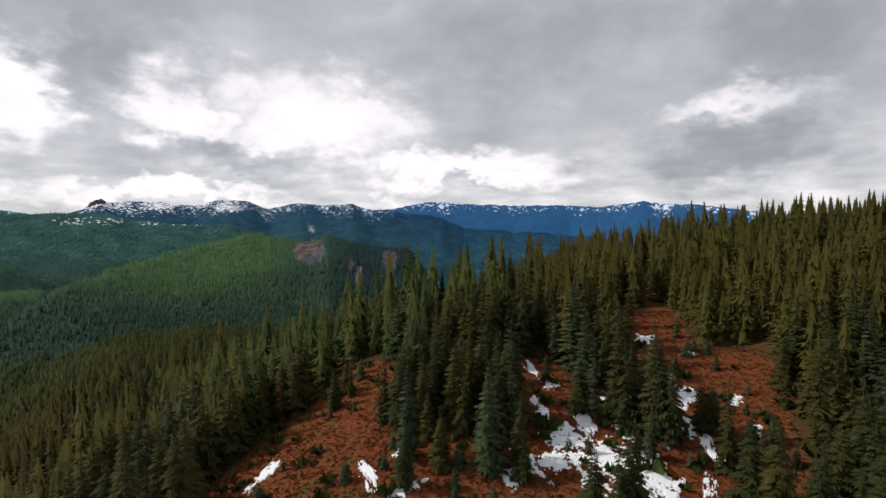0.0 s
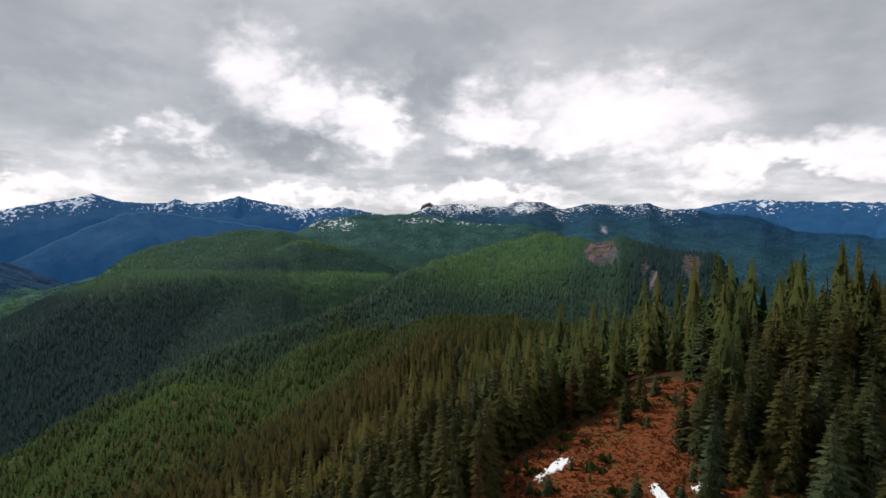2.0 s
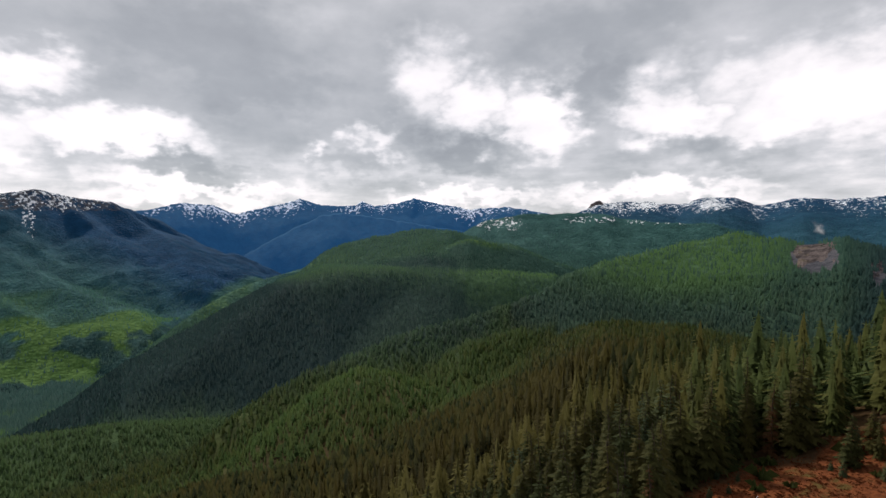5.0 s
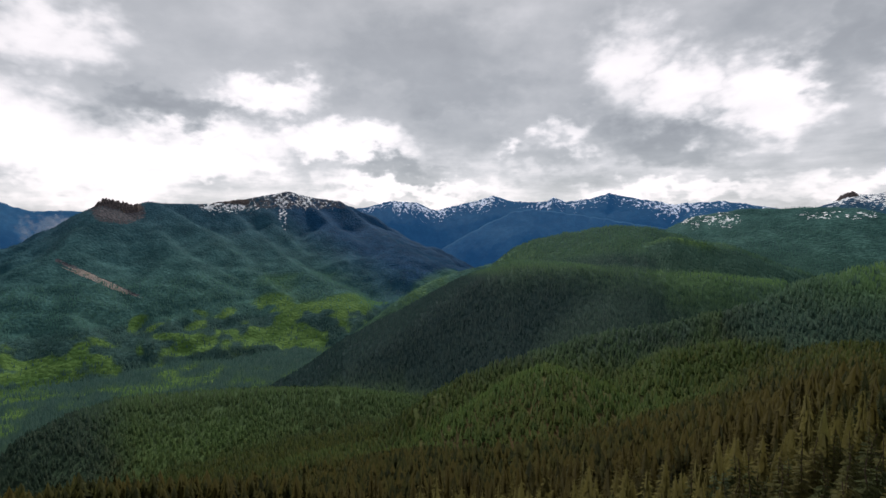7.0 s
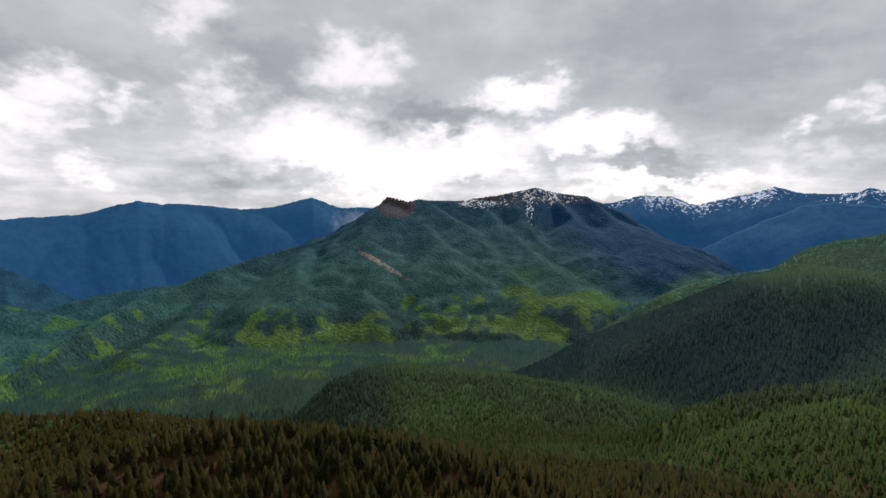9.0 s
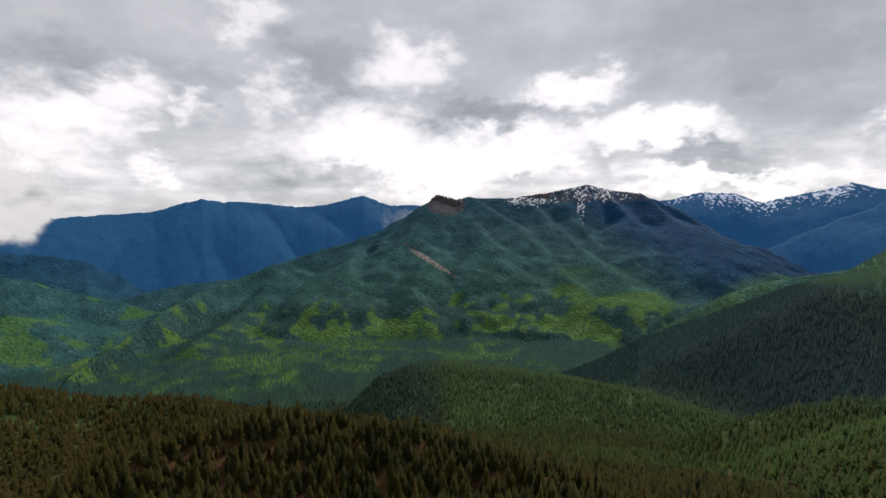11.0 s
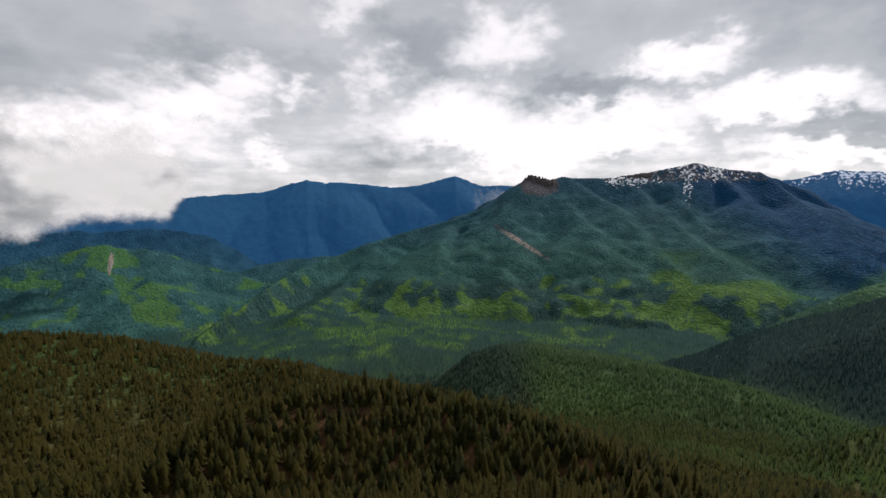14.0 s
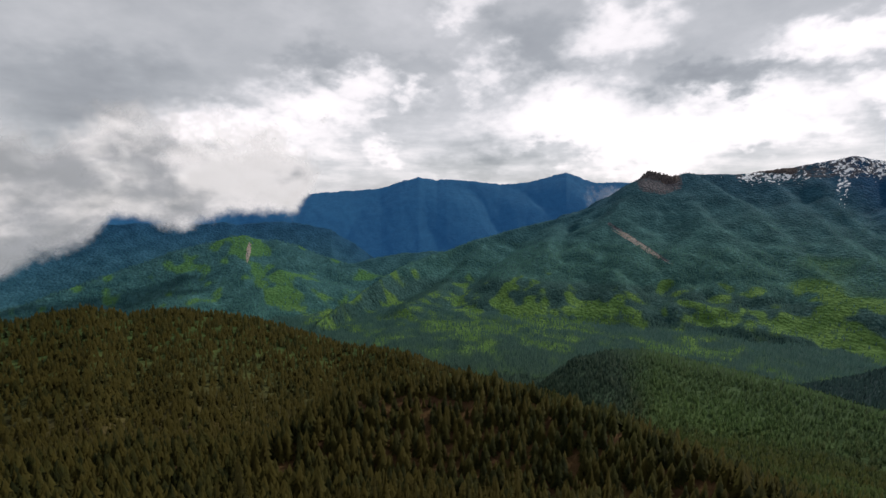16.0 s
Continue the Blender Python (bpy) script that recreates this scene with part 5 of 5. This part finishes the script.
bare_face("scree_chute", "pale scree chute below a reddish rock outcrop", SCREE, (9.9, -6.0), (0.20, 1.6), 22, 700, 1050, 0.08, 0.7, 5)
bare_face("rock_outcrop", "small reddish outcrop above the scree chute", CLIFF, (11.1, -4.3), (0.6, 0.8), 10, 700, 1050, 0.10, 0.8, 6)
bare_face("landslide_scar", "pale tan landslide scar across the wooded mountainside", SCREE, (110.7, -5.9), (3.7, 0.30), 31, 1700, 3400, 0.06, 0.55, 12)


bare_face("scree_chute", "pale bare chute on the sunlit wooded hill", SCREE, (155.0, -6.9), (0.28, 1.1), 8, 2000, 2750, 0.06, 0.8, 23)


def rock_crown(name, label, lo, hi, tall, deep, mat, seed, broken=1.0):
    """Broken pinnacles along a crest between two bearings."""
    k = int(np.interp((lo + hi) / 2, AZ, np.arange(len(AZ))))
    reach = (RR > 2600) & (RR < 3700)
    r = float(RR[reach][np.argmax(EL2[k][reach])])
    nu, nv = 90, 9
    u, v = np.meshgrid(np.linspace(lo, hi, nu), np.linspace(-1, 1, nv), indexing="ij")
    rr = r + v * deep
    ends = np.clip(np.minimum(u - lo, hi - u) / (hi - lo) * 5, 0, 1)
    teeth = np.clip(0.8 + broken * (0.9 * creased(u * 2.6 + seed, u * 0, 3) + 0.5 * fbm(u * 9 + seed, v * 1.5, 3)), 0.1, 1.5)
    top = lookup(ground_z, u, rr) - 6 + (tall * teeth * ends + 4) * np.clip(1.25 - np.abs(v) ** 2 * 1.35 + 0.25 * fbm(u * 6, v * 3 + seed, 2), 0, 1)
    m = bpy.data.meshes.new(name)
    fill_mesh(m, np.stack([-np.sin(np.radians(u)) * rr, np.cos(np.radians(u)) * rr, top], -1).reshape(-1, 3), sheet_faces(nu, nv, False)[:, ::-1], False)
    m.materials.append(mat)
    return tagged(new(name, m), label, "rock face", "bare faces of the hills", kind="structure")


rock_crown("rock_summit", "jagged dark purple-brown rock crown of the mountain", 107.0, 111.4, 26, 60, CLIFF, 3)
rock_crown("rock_summit", "broken rock teeth along the snowy crest", 96.5, 103.5, 9, 40, CLIFF, 9)
rock_crown("rock_butte", "blocky dark rock butte at the end of the snowy plateau", 34.7, 36.3, 24, 45, CLIFF, 5, 0.35)


# ---------------------------------------------------------------- low cloud
def cloud_material(name, coarse, fine_scale):
    m, t, out = material(name)
    pos = where(t)
    n = cloudy(t, pos, coarse, 9, 0.62)
    small = cloudy(t, pos, fine_scale, 7, 0.62)
    thick = maths(t, "ADD", attribute(t, "vapour"), maths(t, "ADD", maths(t, "MULTIPLY", maths(t, "SUBTRACT", n, 0.5), 1.9), maths(t, "MULTIPLY", maths(t, "SUBTRACT", small, 0.5), 0.55)))
    alpha = steps(t, thick, 0.20, 0.85)
    soft = node(t, "ShaderNodeBsdfDiffuse", {"Color": rgb(0.9, 0.9, 0.92)})
    belly = cloudy(t, node(t, "ShaderNodeVectorMath", {0: pos, 1: (1, 1, 1.8)}, operation="MULTIPLY").outputs[0], coarse * 0.8, 7, 0.55)
    # the vapour partly glows, in place of daylight scattered through it
    glow = node(t, "ShaderNodeEmission", {"Color": mixed(t, steps(t, maths(t, "ADD", belly, maths(t, "MULTIPLY", maths(t, "SUBTRACT", attribute(t, "sunlit"), 0.45), 0.30)), 0.36, 0.64), rgb(0.42, 0.425, 0.45), rgb(1.02, 0.97, 0.97)), "Strength": 0.95})
    vapour = node(t, "ShaderNodeMixShader", {0: 0.68, 1: soft.outputs[0], 2: glow.outputs[0]})
    out_mix = node(t, "ShaderNodeMixShader", {0: maths(t, "MULTIPLY", alpha, attribute(t, "most")), 1: node(t, "ShaderNodeBsdfTransparent").outputs[0], 2: vapour.outputs[0]})
    t.links.new(out_mix.outputs[0], out.inputs[0])
    return m


VAPOUR = cloud_material("cloud_vapour", 0.0042, 0.013)
WISP = cloud_material("mist_vapour", 0.022, 0.07)


def cloud_bank(name, label, under, top, distance, layers, swell, most, fade, melt, mat, seed):
    """Billowing shells of vapour. under: bearing and elevation of the ragged lower edge; top: elevation where it has melted away."""
    la = [p[0] for p in under]
    root = tagged(new(name), label, "cloud")
    for k in range(layers):
        nu, nv = 110, 44
        u, v = np.meshgrid(np.linspace(la[0], la[-1], nu), np.linspace(0, 1, nv), indexing="ij")
        lo = np.interp(u, la, [p[1] for p in under])
        el = lo + (top - lo) * v
        r = distance + k * swell * 0.7 - swell * fbm(u * 0.16 + seed + k, el * 0.22 + k, 3) - swell * 0.25 * fbm(u * 0.6 + k, el * 0.8, 3)
        wide = la[-1] - la[0]
        d = np.minimum((el - lo) / fade, 1.0)
        d = np.minimum(d, np.minimum((u - la[0]) / (wide * melt), (la[-1] - u) / (wide * melt)))
        d = np.minimum(d, (1 - v) * 1.9 - 0.35 * np.clip(1 - (u - la[0]) / (wide * 0.4), 0, 1))
        m = bpy.data.meshes.new("billow")
        x, y = -np.sin(np.radians(u)) * r, np.cos(np.radians(u)) * r
        fill_mesh(m, np.stack([x, y, r * np.tan(np.radians(el))], -1).reshape(-1, 3), sheet_faces(nu, nv, False)[:, ::-1])
        give(m, "vapour", d)
        # brightness of the sunward part, painted by bearing
        give(m, "sunlit", np.clip(1.15 - np.abs(u - la[0] - wide * 0.16) / (wide * 0.36), 0, 1))
        give(m, "most", np.full(d.shape, most))
        m.materials.append(mat)
        billow = new("billow", m)
        billow.parent = root
    return root


cloud_bank("cloud_bank", "low white and grey cloud bank clinging to the far ridge",
           [(145.5, 4.0), (147.2, 0.5), (148.6, -2.2), (149.6, -3.8), (152, -4.0), (157.1, -4.2), (160.9, -5.0), (163.5, -4.4), (167.3, -3.9), (168.9, -5.6), (173.5, -7.4), (176, -9.6), (182, -11), (192, -12)],
           10.0, 2450, 2, 90, 1.0, 3.0, 0.10, VAPOUR, 4)
cloud_bank("mist_wisp", "thin white mist rising beside the rocky shoulder", [(110.8, 0.4), (112.0, -0.8), (113.4, -1.8), (115.2, -2.6), (117.5, -3.0)], 0.9, 3560, 1, 30, 0.22, 1.8, 0.45, WISP, 14)
cloud_bank("mist_wisp", "thin wisp of mist over the rocky crag", [(14.6, -1.5), (15.2, -1.4), (16.0, -1.3)], 0.2, 1010, 1, 6, 0.45, 0.6, 0.5, WISP, 21)
